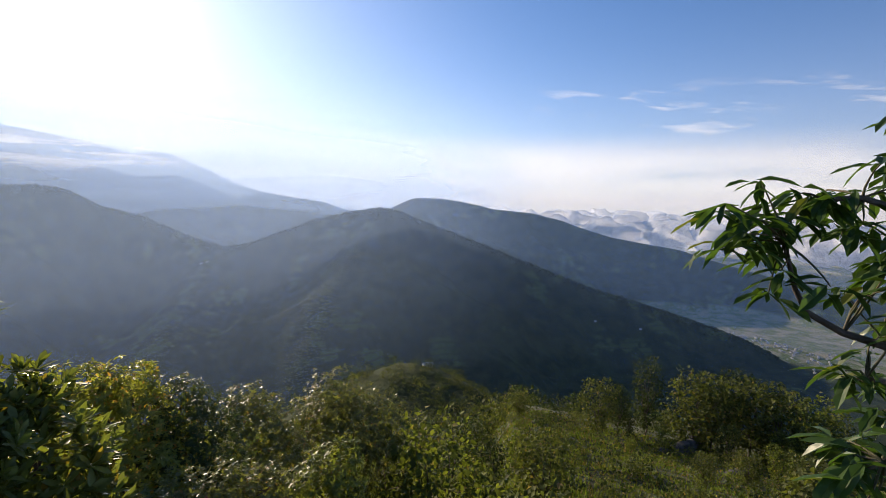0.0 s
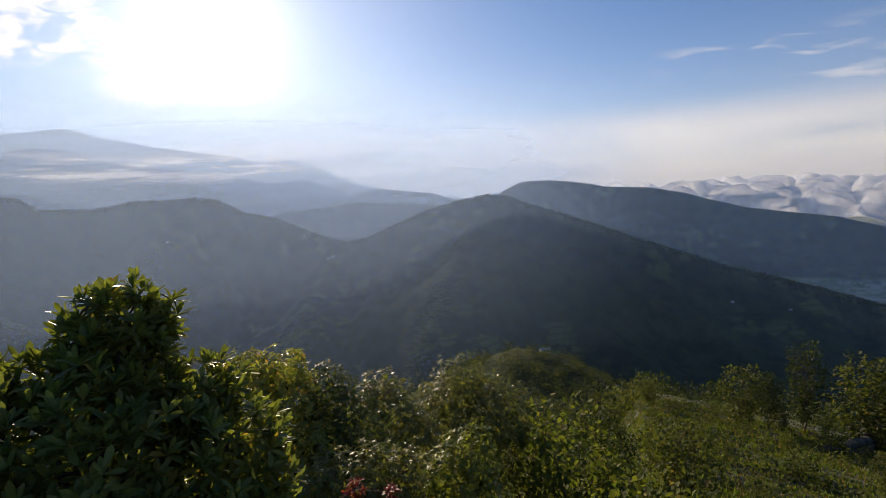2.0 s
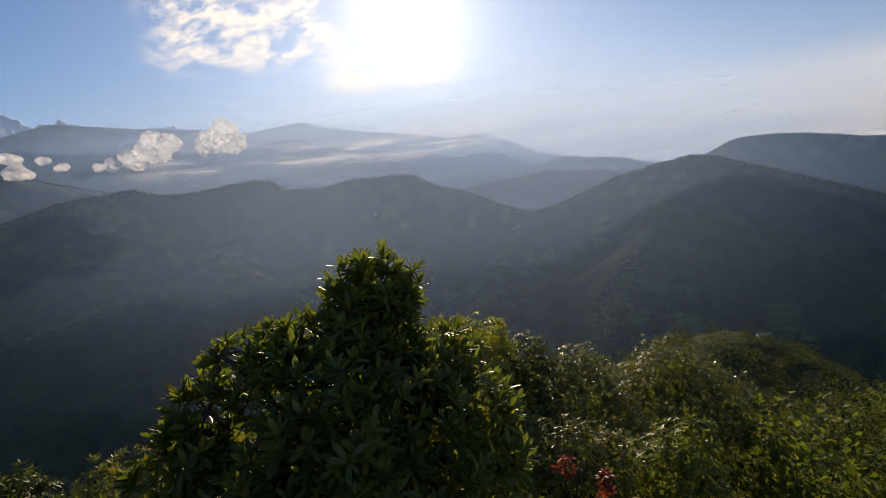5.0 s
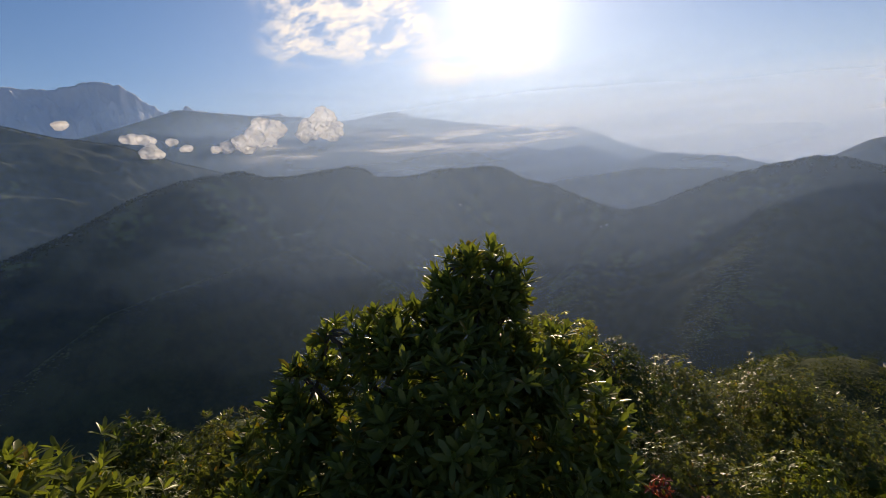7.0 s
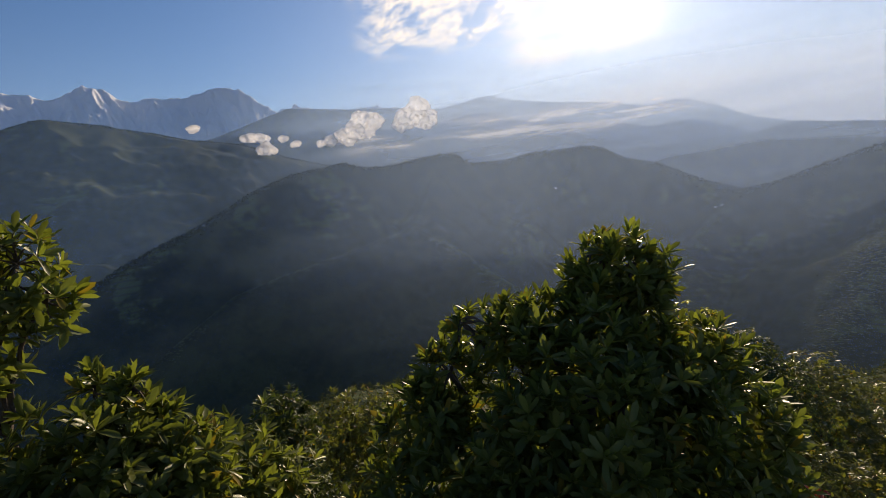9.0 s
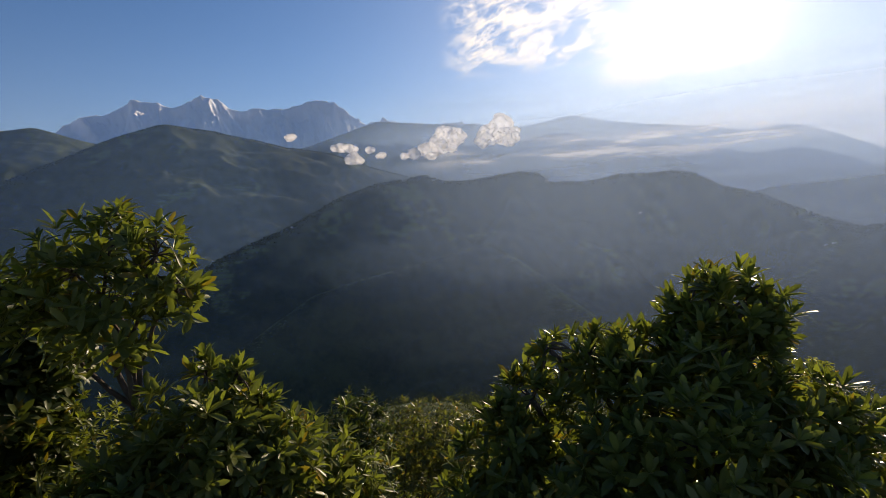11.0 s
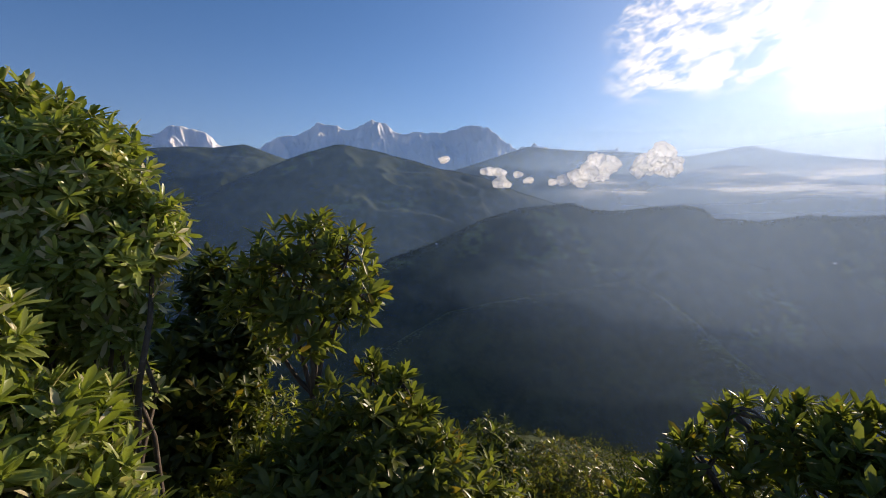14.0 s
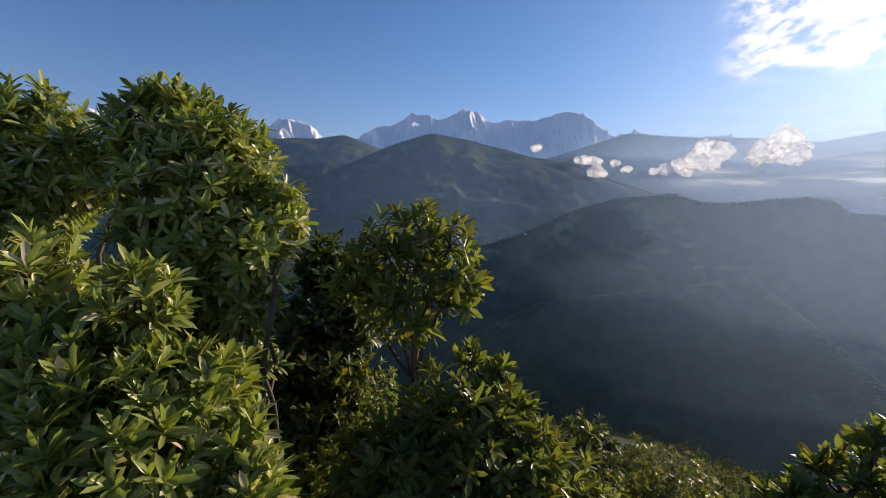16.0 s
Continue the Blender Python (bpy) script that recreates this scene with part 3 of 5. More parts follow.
# ---- clouds ----
def ico(sub):
    bm = bmesh.new()
    bmesh.ops.create_icosphere(bm, subdivisions=sub, radius=1.0)
    bm.verts.ensure_lookup_table()
    v = np.array([p.co[:] for p in bm.verts])
    f = np.array([[q.index for q in p.verts] for p in bm.faces])
    bm.free()
    return v, f


ICO1, ICO2, ICO3 = ico(1), ico(2), ico(3)


def unit_vectors(count, rng):
    d = rng.normal(0, 1, (count, 3))
    return d / np.linalg.norm(d, axis=1, keepdims=True)


def build_cloud(name, blobs, label, seed, category="cloud", sub=ICO3, voxel=3.6, frayed=True):
    """A cumulus of overlapping lumpy billows; blobs: x, y, z, radius."""
    rng = np.random.default_rng(seed)
    vs, fs, base = [], [], 0
    grown_blobs = list(blobs)
    for x, y, z, rad in blobs if frayed else ():
        for d in unit_vectors(9, rng):
            grown_blobs.append((x + d[0] * rad * 0.85, y + d[1] * rad * 0.85, z + abs(d[2]) * rad * 0.75, rad * rng.uniform(0.22, 0.48)))
    for k, (x, y, z, rad) in enumerate(grown_blobs):
        v, f = sub if k < len(blobs) else ICO2
        n = np.array([noise.fractal(Vector(p * 2.8) + Vector((x, y, z)) * 0.013, 0.8, 2.1, 5) for p in v])
        q = v * (rad * (1 + 0.5 * n))[:, None] * (1, 1, 0.85) + (x, y, z)
        vs.append(q)
        fs.append(f + base)
        base += len(v)
    me = mesh_from(name, np.concatenate(vs), np.concatenate(fs), 3, [M_CLOUD], None, True)
    ob = tagged(new(name, me), label, category)
    skin = ob.modifiers.new("one_skin", "REMESH")
    skin.mode, skin.voxel_size, skin.use_smooth_shade = "VOXEL", voxel, True
    return ob


# each cloud: distance, then its billows as bearing, elevation and radius in degrees
CLOUDS = [
    (1650, [(59.2, 6.3, 1.2), (60.8, 5.3, 1.2), (58.6, 4.9, 1.1), (61.5, 4.7, 0.8), (57.9, 5.3, 0.7), (59.4, 7.0, 0.7)]),
    (1650, [(66.1, 6.1, 0.8), (64.6, 5.5, 1.0), (66.6, 4.8, 1.2), (68.3, 4.2, 0.9), (69.9, 3.8, 0.55), (67.8, 3.6, 0.55), (71.1, 3.6, 0.35), (65.4, 4.5, 0.8)]),
    (1530, [(79.2, 5.0, 0.35), (78.4, 5.05, 0.45), (77.6, 4.95, 0.45), (76.9, 4.8, 0.35)]),
    (1530, [(77.5, 3.6, 0.5), (76.8, 3.6, 0.55), (77.0, 4.1, 0.4), (76.3, 3.4, 0.35)]),
    (1400, [(84.1, 6.4, 0.40), (83.7, 6.5, 0.3)]), (1530, [(75.2, 4.6, 0.35), (74.8, 4.6, 0.25)]), (1530, [(73.7, 3.9, 0.35), (74.2, 3.8, 0.25)]),
]
for k, (dist, lumps) in enumerate(CLOUDS):
    build_cloud("cloud", [(*bearing(az, el, dist + 18 * math.sin(5 * az)), dist * radians(rad) * (1.12 if rad > 0.6 else 1.35)) for az, el, rad in lumps],
                "small sunlit white cumulus cloud hanging over the valley", 40 + k, voxel=3.2 if dist < 2000 else 4.5)

rng = np.random.default_rng(5)
sea = []
for k in range(420):
    az, dist = rng.uniform(-52, 12), rng.uniform(2950, 4750)
    p = bearing(az, 0, dist)
    sea.append((p.x, p.y, -205 + rng.uniform(-40, 35) + 0.012 * (dist - 2950), rng.uniform(45, 120)))
tagged(build_cloud("cloud_sea", sea, "sea of white morning cloud lying behind the far ridge", 9, "cloud", ICO2, 20.0, False), kind="stuff")


# ---- plants ----
def unit(v):
    return v / (np.linalg.norm(v, axis=-1, keepdims=True) + 1e-9)


LEAF = np.array([(0, 0, 0), (0, 0.5, 0), (0, 1, 0), (-0.40, 0.34, 0.10), (-0.44, 0.78, 0.07), (0.40, 0.34, 0.10), (0.44, 0.78, 0.07)])
LEAF_TRIS = np.array([(0, 1, 3), (3, 1, 4), (4, 1, 2), (0, 5, 1), (5, 6, 1), (6, 2, 1)])


def leaf_arrays(pos, way, up, length, width, droop=0.18):
    """Folded, drooping blades at pos that point along way, with their upper side towards up."""
    way = unit(way)
    side = unit(np.cross(way, up))
    up = unit(np.cross(side, way))
    n = len(pos)
    length, width = np.broadcast_to(length, (n,)), np.broadcast_to(width, (n,))
    L = LEAF[None]
    v = pos[:, None] + side[:, None] * (L[..., 0:1] * width[:, None, None]) + way[:, None] * (L[..., 1:2] * length[:, None, None])
    v = v + up[:, None] * ((L[..., 2:3] * width[:, None, None] * 2) - (L[..., 1:2] ** 2) * length[:, None, None] * droop)
    f = LEAF_TRIS[None] + (np.arange(n) * 7)[:, None, None]
    return v.reshape(-1, 3), f.reshape(-1, 3)


def plain_leaf_arrays(pos, way, up, length, width, droop=0.18):
    """Small bent blades of two triangles, for trees further down the slope."""
    way = unit(way)
    side = unit(np.cross(way, up))
    up = unit(np.cross(side, way))
    l, w = length[:, None], width[:, None]
    v = np.stack([pos, pos + way * l * 0.5 + side * w * 0.5, pos + way * l - up * l * droop, pos + way * l * 0.5 - side * w * 0.5], 1).reshape(-1, 3)
    k = np.arange(len(pos))[:, None] * 4
    return v, np.concatenate([k + (0, 1, 2), k + (0, 2, 3)], 1).reshape(-1, 3)


def tube_arrays(paths, sides=6):
    """Tapered tubes along polylines; each path is a list of (point, radius)."""
    vs, fs, base = [], [], 0
    ang = np.linspace(0, 2 * np.pi, sides, endpoint=False)
    for path in paths:
        p = np.array([q[0] for q in path], float)
        rad = np.array([q[1] for q in path], float)
        d = unit(np.gradient(p, axis=0))
        a = unit(np.cross(d, np.array([0.31, 0.2, 0.93])))
        b = np.cross(d, a)
        ring = p[:, None] + rad[:, None, None] * (np.cos(ang)[None, :, None] * a[:, None] + np.sin(ang)[None, :, None] * b[:, None])
        vs.append(ring.reshape(-1, 3))
        i, j = np.meshgrid(np.arange(len(p) - 1), np.arange(sides), indexing="ij")
        j2 = (j + 1) % sides
        fs.append(np.stack([i * sides + j, i * sides + j2, (i + 1) * sides + j2, (i + 1) * sides + j], -1).reshape(-1, 4) + base)
        base += len(p) * sides
    return np.concatenate(vs), np.concatenate(fs)


def bent(a, b, r0, r1, rng, steps=7, sag=0.08):
    a, b = np.array(a, float), np.array(b, float)
    length = np.linalg.norm(b - a)
    bow = rng.normal(0, sag, 3) * length
    bow[2] += 0.1 * length
    out = []
    for k in range(steps + 1):
        t = k / steps
        p = a + (b - a) * t + bow * math.sin(math.pi * t) + rng.normal(0, 0.012, 3) * length * (0 < k < steps)
        out.append((p, r0 + (r1 - r0) * t**0.8))
    return out


def part(name, me, parent, label="", kind=""):
    ob = new(name, me)
    ob.parent = parent
    return tagged(ob, label, kind=kind)


def shell_points(lobes, density, rng, inner=0.25):
    """Twig ends on the outside of a crown of overlapping lobes, with a few inside."""
    pts, outs = [], []
    c = np.array([q[:3] for q in lobes])
    r = np.array([q[3] for q in lobes])
    for k in range(len(lobes)):
        n = max(6, int(density * 4 * math.pi * r[k] ** 2))
        d = unit(rng.normal(0, 1, (n, 3)))
        rad = r[k] * np.where(rng.random(n) < inner, rng.uniform(0.35, 0.85, n), rng.uniform(0.78, 1.15, n))
        lump = 1 + 0.16 * np.sin(d[:, 0] * 7 + k) * np.sin(d[:, 1] * 6 + 2 * k) + 0.10 * np.sin(d[:, 2] * 9 + k)
        p = c[k] + d * (rad * lump)[:, None]
        inside = np.zeros(n, bool)
        for j in range(len(lobes)):
            if j != k:
                inside |= np.linalg.norm(p - c[j], axis=1) < 0.62 * r[j]
        pts.append(p[~inside])
        outs.append(d[~inside])
    return np.concatenate(pts), np.concatenate(outs)


def rosettes(pts, outs, rng, leaves, length, width, upward=0.8, spread=(35, 85)):
    """Whorls of leaves at the twig ends."""
    n = len(pts)
    axis = unit(outs + np.array([0, 0, upward]) + rng.normal(0, 0.25, (n, 3)))
    a = unit(np.cross(axis, rng.normal(0, 1, (n, 3))))
    b = np.cross(axis, a)
    P, W, U, S = [], [], [], []
    for k in range(leaves):
        phi = k * 2.39996 + rng.normal(0, 0.25, n)
        th = np.radians(spread[0] + (spread[1] - spread[0]) * k / max(1, leaves - 1) + rng.normal(0, 10, n))
        rad = np.cos(phi)[:, None] * a + np.sin(phi)[:, None] * b
        W.append(axis * np.cos(th)[:, None] + rad * np.sin(th)[:, None])
        U.append(axis * np.sin(th)[:, None] - rad * np.cos(th)[:, None])
        P.append(pts - axis * (0.10 * length * k / leaves))
        S.append(length * rng.uniform(0.65, 1.15, n))
    S = np.concatenate(S)
    return np.concatenate(P), np.concatenate(W), np.concatenate(U), S, S * width / length


def build_tree(name, lobes, base, leaf_mat, label, seed, density=110, leaves=9, length=0.13, width=0.036, trunk=0.05, upward=0.8, category="tree", spread=(30, 85),
               inner=0.25, whole=0, group="", bark=None, twigs=10, droop=0.18, forking=0.45, plain=False):
    """A tree or shrub: trunk, one limb with its twigs to each lobe of the crown, and the leaves; the first `whole` blades are parts of their own."""
    rng = np.random.default_rng(seed)
    bark = bark or M_BARK
    root = tagged(new(name), label, category, group)
    root.location = base
    o = np.array(base, float)
    lobes = [(*q[:3], max(0.5 * q[3], q[3] - 0.4 * length)) for q in lobes]
    pts, outs = shell_points(lobes, density, rng, inner)
    c = np.array([q[:3] for q in lobes])
    fork = o + (c.mean(0) - o) * forking
    paths = [bent((0, 0, -0.15), fork - o, trunk, trunk * 0.75, rng)]
    v, f = tube_arrays(paths, 8)
    part("trunk", mesh_from("trunk", v, f, 4, [bark], None, True), root)
    for k, q in enumerate(lobes):
        mid = np.array(q[:3])
        ps = [bent(fork - o, mid - o, trunk * 0.6, trunk * 0.25, rng)]
        own = np.argsort(np.linalg.norm(pts - mid, axis=1))[: twigs * 3 : 3]
        for i in own:
            ps.append(bent(mid - o, pts[i] - o, trunk * 0.22, trunk * 0.06, rng, 4))
        v, f = tube_arrays(ps, 5)
        part("limb", mesh_from("limb", v, f, 4, [bark], None, True), root)
    P, W, U, S, Wd = rosettes(pts, outs, rng, leaves, length, width, upward, spread)
    if whole:
        blade = mesh_from("leaf", *leaf_arrays(np.zeros((1, 3)), np.array([[0, 1.0, 0]]), np.array([[0, 0, 1.0]]), 1.0, width / length, droop), 3, [leaf_mat], None, True)
        pick = np.linalg.norm(P - np.array([-1.0, -0.3, 0.0]), axis=1).argsort()[:whole]
        for i in pick:
            w = Vector(W[i]).normalized()
            s = w.cross(Vector(U[i])).normalized()
            u = s.cross(w)
            leaf = part("leaf", blade, root)
            m = Matrix((s, w, u)).transposed().to_4x4()
            leaf.matrix_local = Matrix.Translation(Vector(P[i] - o)) @ m @ Matrix.Scale(float(S[i]), 4)
        keep = np.ones(len(P), bool)
        keep[pick] = False
        P, W, U, S, Wd = P[keep], W[keep], U[keep], S[keep], Wd[keep]
    v, f = (plain_leaf_arrays if plain else leaf_arrays)(P - o, W, U, S, Wd, droop)
    part("crown", mesh_from("crown", v, f, 3, [leaf_mat], None, True), root, kind="stuff")
    return root


def base_of(lobes, dx=0.0, dy=0.0):
    x = sum(q[0] for q in lobes) / len(lobes) + dx
    y = sum(q[1] for q in lobes) / len(lobes) + dy
    return (x, y, at_ground(x, y))


RHODO = [(-2.34, 2.00, -0.64, 0.23), (-2.48, 1.87, -0.71, 0.13), (-2.22, 2.11, -0.71, 0.13), (-2.42, 1.93, -0.52, 0.09), (-2.27, 2.07, -0.53, 0.09), (-2.32, 1.93, -0.93, 0.26), (-2.56, 1.66, -0.86, 0.16), (-2.70, 1.50, -0.90, 0.17), (-2.84, 1.32, -0.82, 0.09), (-2.84, 1.21, -1.09, 0.20), (-2.85, 1.06, -1.32, 0.24),
         (-2.30, 1.65, -1.25, 0.50), (-1.91, 2.11, -1.39, 0.32), (-2.05, 2.13, -1.06, 0.20), (-1.74, 2.15, -1.64, 0.18), (-2.23, 1.55, -1.80, 0.68), (-2.65, 1.10, -1.80, 0.50)]
build_tree("rhododendron_tree", RHODO, base_of(RHODO), M_RHODO, "dense dark green rhododendron tree with whorled leaves below the lookout", 1, density=200, length=0.098, width=0.030, leaves=9, spread=(18, 78), whole=60, droop=0.08, upward=1.0, inner=0.12)

SPINDLY = [(-3.15, -0.55, -0.08, 0.15), (-3.17, -0.70, -0.20, 0.19), (-3.10, -0.40, -0.15, 0.16), (-3.10, -0.60, -0.38, 0.22), (-3.03, -0.34, -0.30, 0.13), (-3.19, -0.82, -0.36, 0.17)]
build_tree("rhododendron_tree", SPINDLY, base_of(SPINDLY), M_RHODO, "slender open rhododendron tree with bare reddish limbs showing", 2, density=165, length=0.085, width=0.026, trunk=0.022, leaves=8, inner=0.1, twigs=16, forking=0.84, droop=0.1)

# darker leaf material puts the shade behind the taller trees into the colour
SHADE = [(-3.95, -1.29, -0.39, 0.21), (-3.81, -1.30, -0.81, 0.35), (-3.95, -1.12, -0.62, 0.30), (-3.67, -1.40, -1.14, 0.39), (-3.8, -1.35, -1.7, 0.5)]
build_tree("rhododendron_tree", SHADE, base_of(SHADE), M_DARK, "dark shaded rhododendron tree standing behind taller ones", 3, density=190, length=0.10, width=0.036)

LIGHTBUSH = [(-3.69, -1.01, -1.24, 0.30), (-3.55, -1.22, -1.40, 0.30), (-3.56, -0.94, -1.63, 0.42), (-3.8, -0.9, -2.0, 0.4)]
build_tree("shrub", LIGHTBUSH, base_of(LIGHTBUSH), M_LIGHT, "pale green shrub with many small leaves", 4, density=300, length=0.05, width=0.02, leaves=8, trunk=0.02, category="shrub", plain=True)

SHRUB = [(-2.87, -0.36, -0.96, 0.26), (-2.95, -0.19, -0.84, 0.16), (-3.01, -0.16, -0.70, 0.07), (-2.89, -0.03, -1.03, 0.18), (-2.79, -0.59, -1.08, 0.26), (-3.20, -0.30, -0.73, 0.10), (-2.9, -0.3, -1.4, 0.4), (-3.3, 0.1, -1.5, 0.35)]
build_tree("rhododendron_shrub", SHRUB, base_of(SHRUB), M_RHODO, "leafy rhododendron shrub with upright whorls of long leaves", 5, density=260, length=0.088, width=0.027, trunk=0.025, category="shrub", spread=(20, 75), whole=60)

BUSH_A = [(-4.87, 0.68, -2.00, 0.27), (-4.72, 0.48, -2.28, 0.38), (-4.9, 0.5, -2.8, 0.5)]
build_tree("shrub", BUSH_A, base_of(BUSH_A), M_DARK, "rounded dark green shrub on the slope", 6, density=220, length=0.062, width=0.024, trunk=0.03, category="shrub", group="shrubs on the slope", plain=True)
BUSH_B = [(-5.66, 1.46, -2.81, 0.41), (-5.67, 1.81, -3.04, 0.47), (-5.5, 1.4, -3.5, 0.6)]
build_tree("shrub", BUSH_B, base_of(BUSH_B), M_OLIVE, "rounded olive green shrub on the slope", 7, density=170, length=0.066, width=0.026, trunk=0.03, category="shrub", group="shrubs on the slope", plain=True)

TALL = [(-2.90, -1.57, 0.33, 0.21), (-2.83, -1.46, 0.10, 0.30), (-2.78, -1.22, -0.10, 0.23), (-2.79, -1.48, -0.23, 0.27), (-2.75, -1.21, -0.35, 0.14), (-2.93, -1.43, 0.42, 0.08), (-2.9, -1.5, -0.7, 0.3), (-2.88, -1.66, 0.33, 0.20), (-2.80, -1.28, 0.22, 0.20), (-2.78, -1.12, 0.0, 0.16)]
build_tree("rhododendron_tree", TALL, base_of(TALL), M_GREY, "tall sunlit rhododendron tree with dense olive green leaves", 8, density=360, length=0.078, width=0.022, trunk=0.03, whole=40, droop=0.1)

EDGE = [(-2.93, -2.30, 0.37, 0.22), (-2.89, -2.02, 0.20, 0.19), (-2.90, -2.32, 0.07, 0.28), (-2.89, -2.62, 0.19, 0.31), (-2.85, -2.56, -0.26, 0.36), (-2.9, -2.2, -0.6, 0.4)]
build_tree("rhododendron_tree", EDGE, base_of(EDGE), M_GREY, "sunlit rhododendron tree with red stalks beside the taller one", 9, density=300, length=0.085, width=0.023, trunk=0.03)

NEAR = [(-2.19, -1.55, -0.17, 0.14), (-2.21, -1.23, -0.23, 0.12), (-2.13, -1.36, -0.38, 0.18), (-2.20, -1.06, -0.49, 0.15), (-2.07, -1.22, -0.60, 0.26), (-2.20, -0.94, -0.63, 0.11), (-2.14, -0.90, -0.76, 0.13), (-2.10, -1.70, -0.40, 0.22), (-2.2, -1.2, -1.0, 0.35)]
build_tree("rhododendron_shrub", NEAR, base_of(NEAR), M_GREY, "close rhododendron shrub with long upright grey-green leaves and red stalks", 10, density=380, length=0.084, width=0.022, trunk=0.03, category="shrub", spread=(14, 62), whole=220, upward=1.1)

YELLOW = [(-5.28, 6.61, -3.16, 0.50), (-4.66, 6.81, -3.10, 0.48), (-4.83, 6.63, -3.82, 0.88), (-5.08, 6.37, -4.38, 0.95), (-4.32, 6.47, -4.34, 0.80)]
build_tree("tree", YELLOW, base_of(YELLOW), M_YELLOW, "small tree with yellowing sunlit leaves", 11, density=80, length=0.095, width=0.042, spread=(50, 110), droop=0.3, plain=True, leaves=8)
GLOSSY = [(-4.15, 7.26, -3.56, 0.48), (-3.86, 7.19, -4.19, 0.74), (-4.18, 6.93, -4.72, 0.88)]
build_tree("tree", GLOSSY, base_of(GLOSSY), M_DARK, "small dark tree with glossy leaves that glitter", 12, density=130, length=0.07, width=0.034, spread=(45, 100), plain=True, leaves=8)
OLIVE = [(-4.01, 9.54, -4.76, 0.58), (-3.86, 9.46, -5.48, 0.98), (-3.33, 8.99, -6.05, 1.10)]
build_tree("tree", OLIVE, base_of(OLIVE), M_OLIVE, "bushy olive green tree on the slope", 13, density=75, length=0.09, width=0.042, spread=(45, 105), plain=True, leaves=8)
OLIVE_B = [(-2.63, 11.46, -5.56, 0.90), (-2.45, 11.35, -6.49, 1.25), (-1.74, 11.40, -6.04, 0.97)]
build_tree("tree", OLIVE_B, base_of(OLIVE_B), M_OLIVE, "broad bushy tree with olive green leaves", 14, density=60, length=0.1, width=0.046, spread=(45, 105), plain=True, leaves=8)
BRIGHT = [(-1.42, 6.58, -4.17, 0.45), (-1.70, 6.36, -4.35, 0.47), (-1.5, 6.5, -4.9, 0.6)]
build_tree("shrub", BRIGHT, base_of(BRIGHT), M_LIGHT, "bright green leafy shrub on the slope", 15, density=95, length=0.085, width=0.038, category="shrub", trunk=0.03, spread=(45, 100), plain=True)
LOW = [(-2.15, 5.61, -3.86, 0.34), (-2.66, 5.60, -3.95, 0.42), (-3.2, 5.5, -4.1, 0.5)]
build_tree("shrub", LOW, base_of(LOW), M_OLIVE, "low olive green shrub", 16, density=110, length=0.075, width=0.032, category="shrub", trunk=0.03, spread=(45, 100), plain=True)
RED = [(-2.26, 4.28, -3.17, 0.13), (-1.85, 4.26, -3.24, 0.14)]
build_tree("shrub", RED, base_of(RED), M_RED, "small shrub with red young leaves", 17, density=90, length=0.07, width=0.028, category="shrub", trunk=0.012, spread=(45, 100))


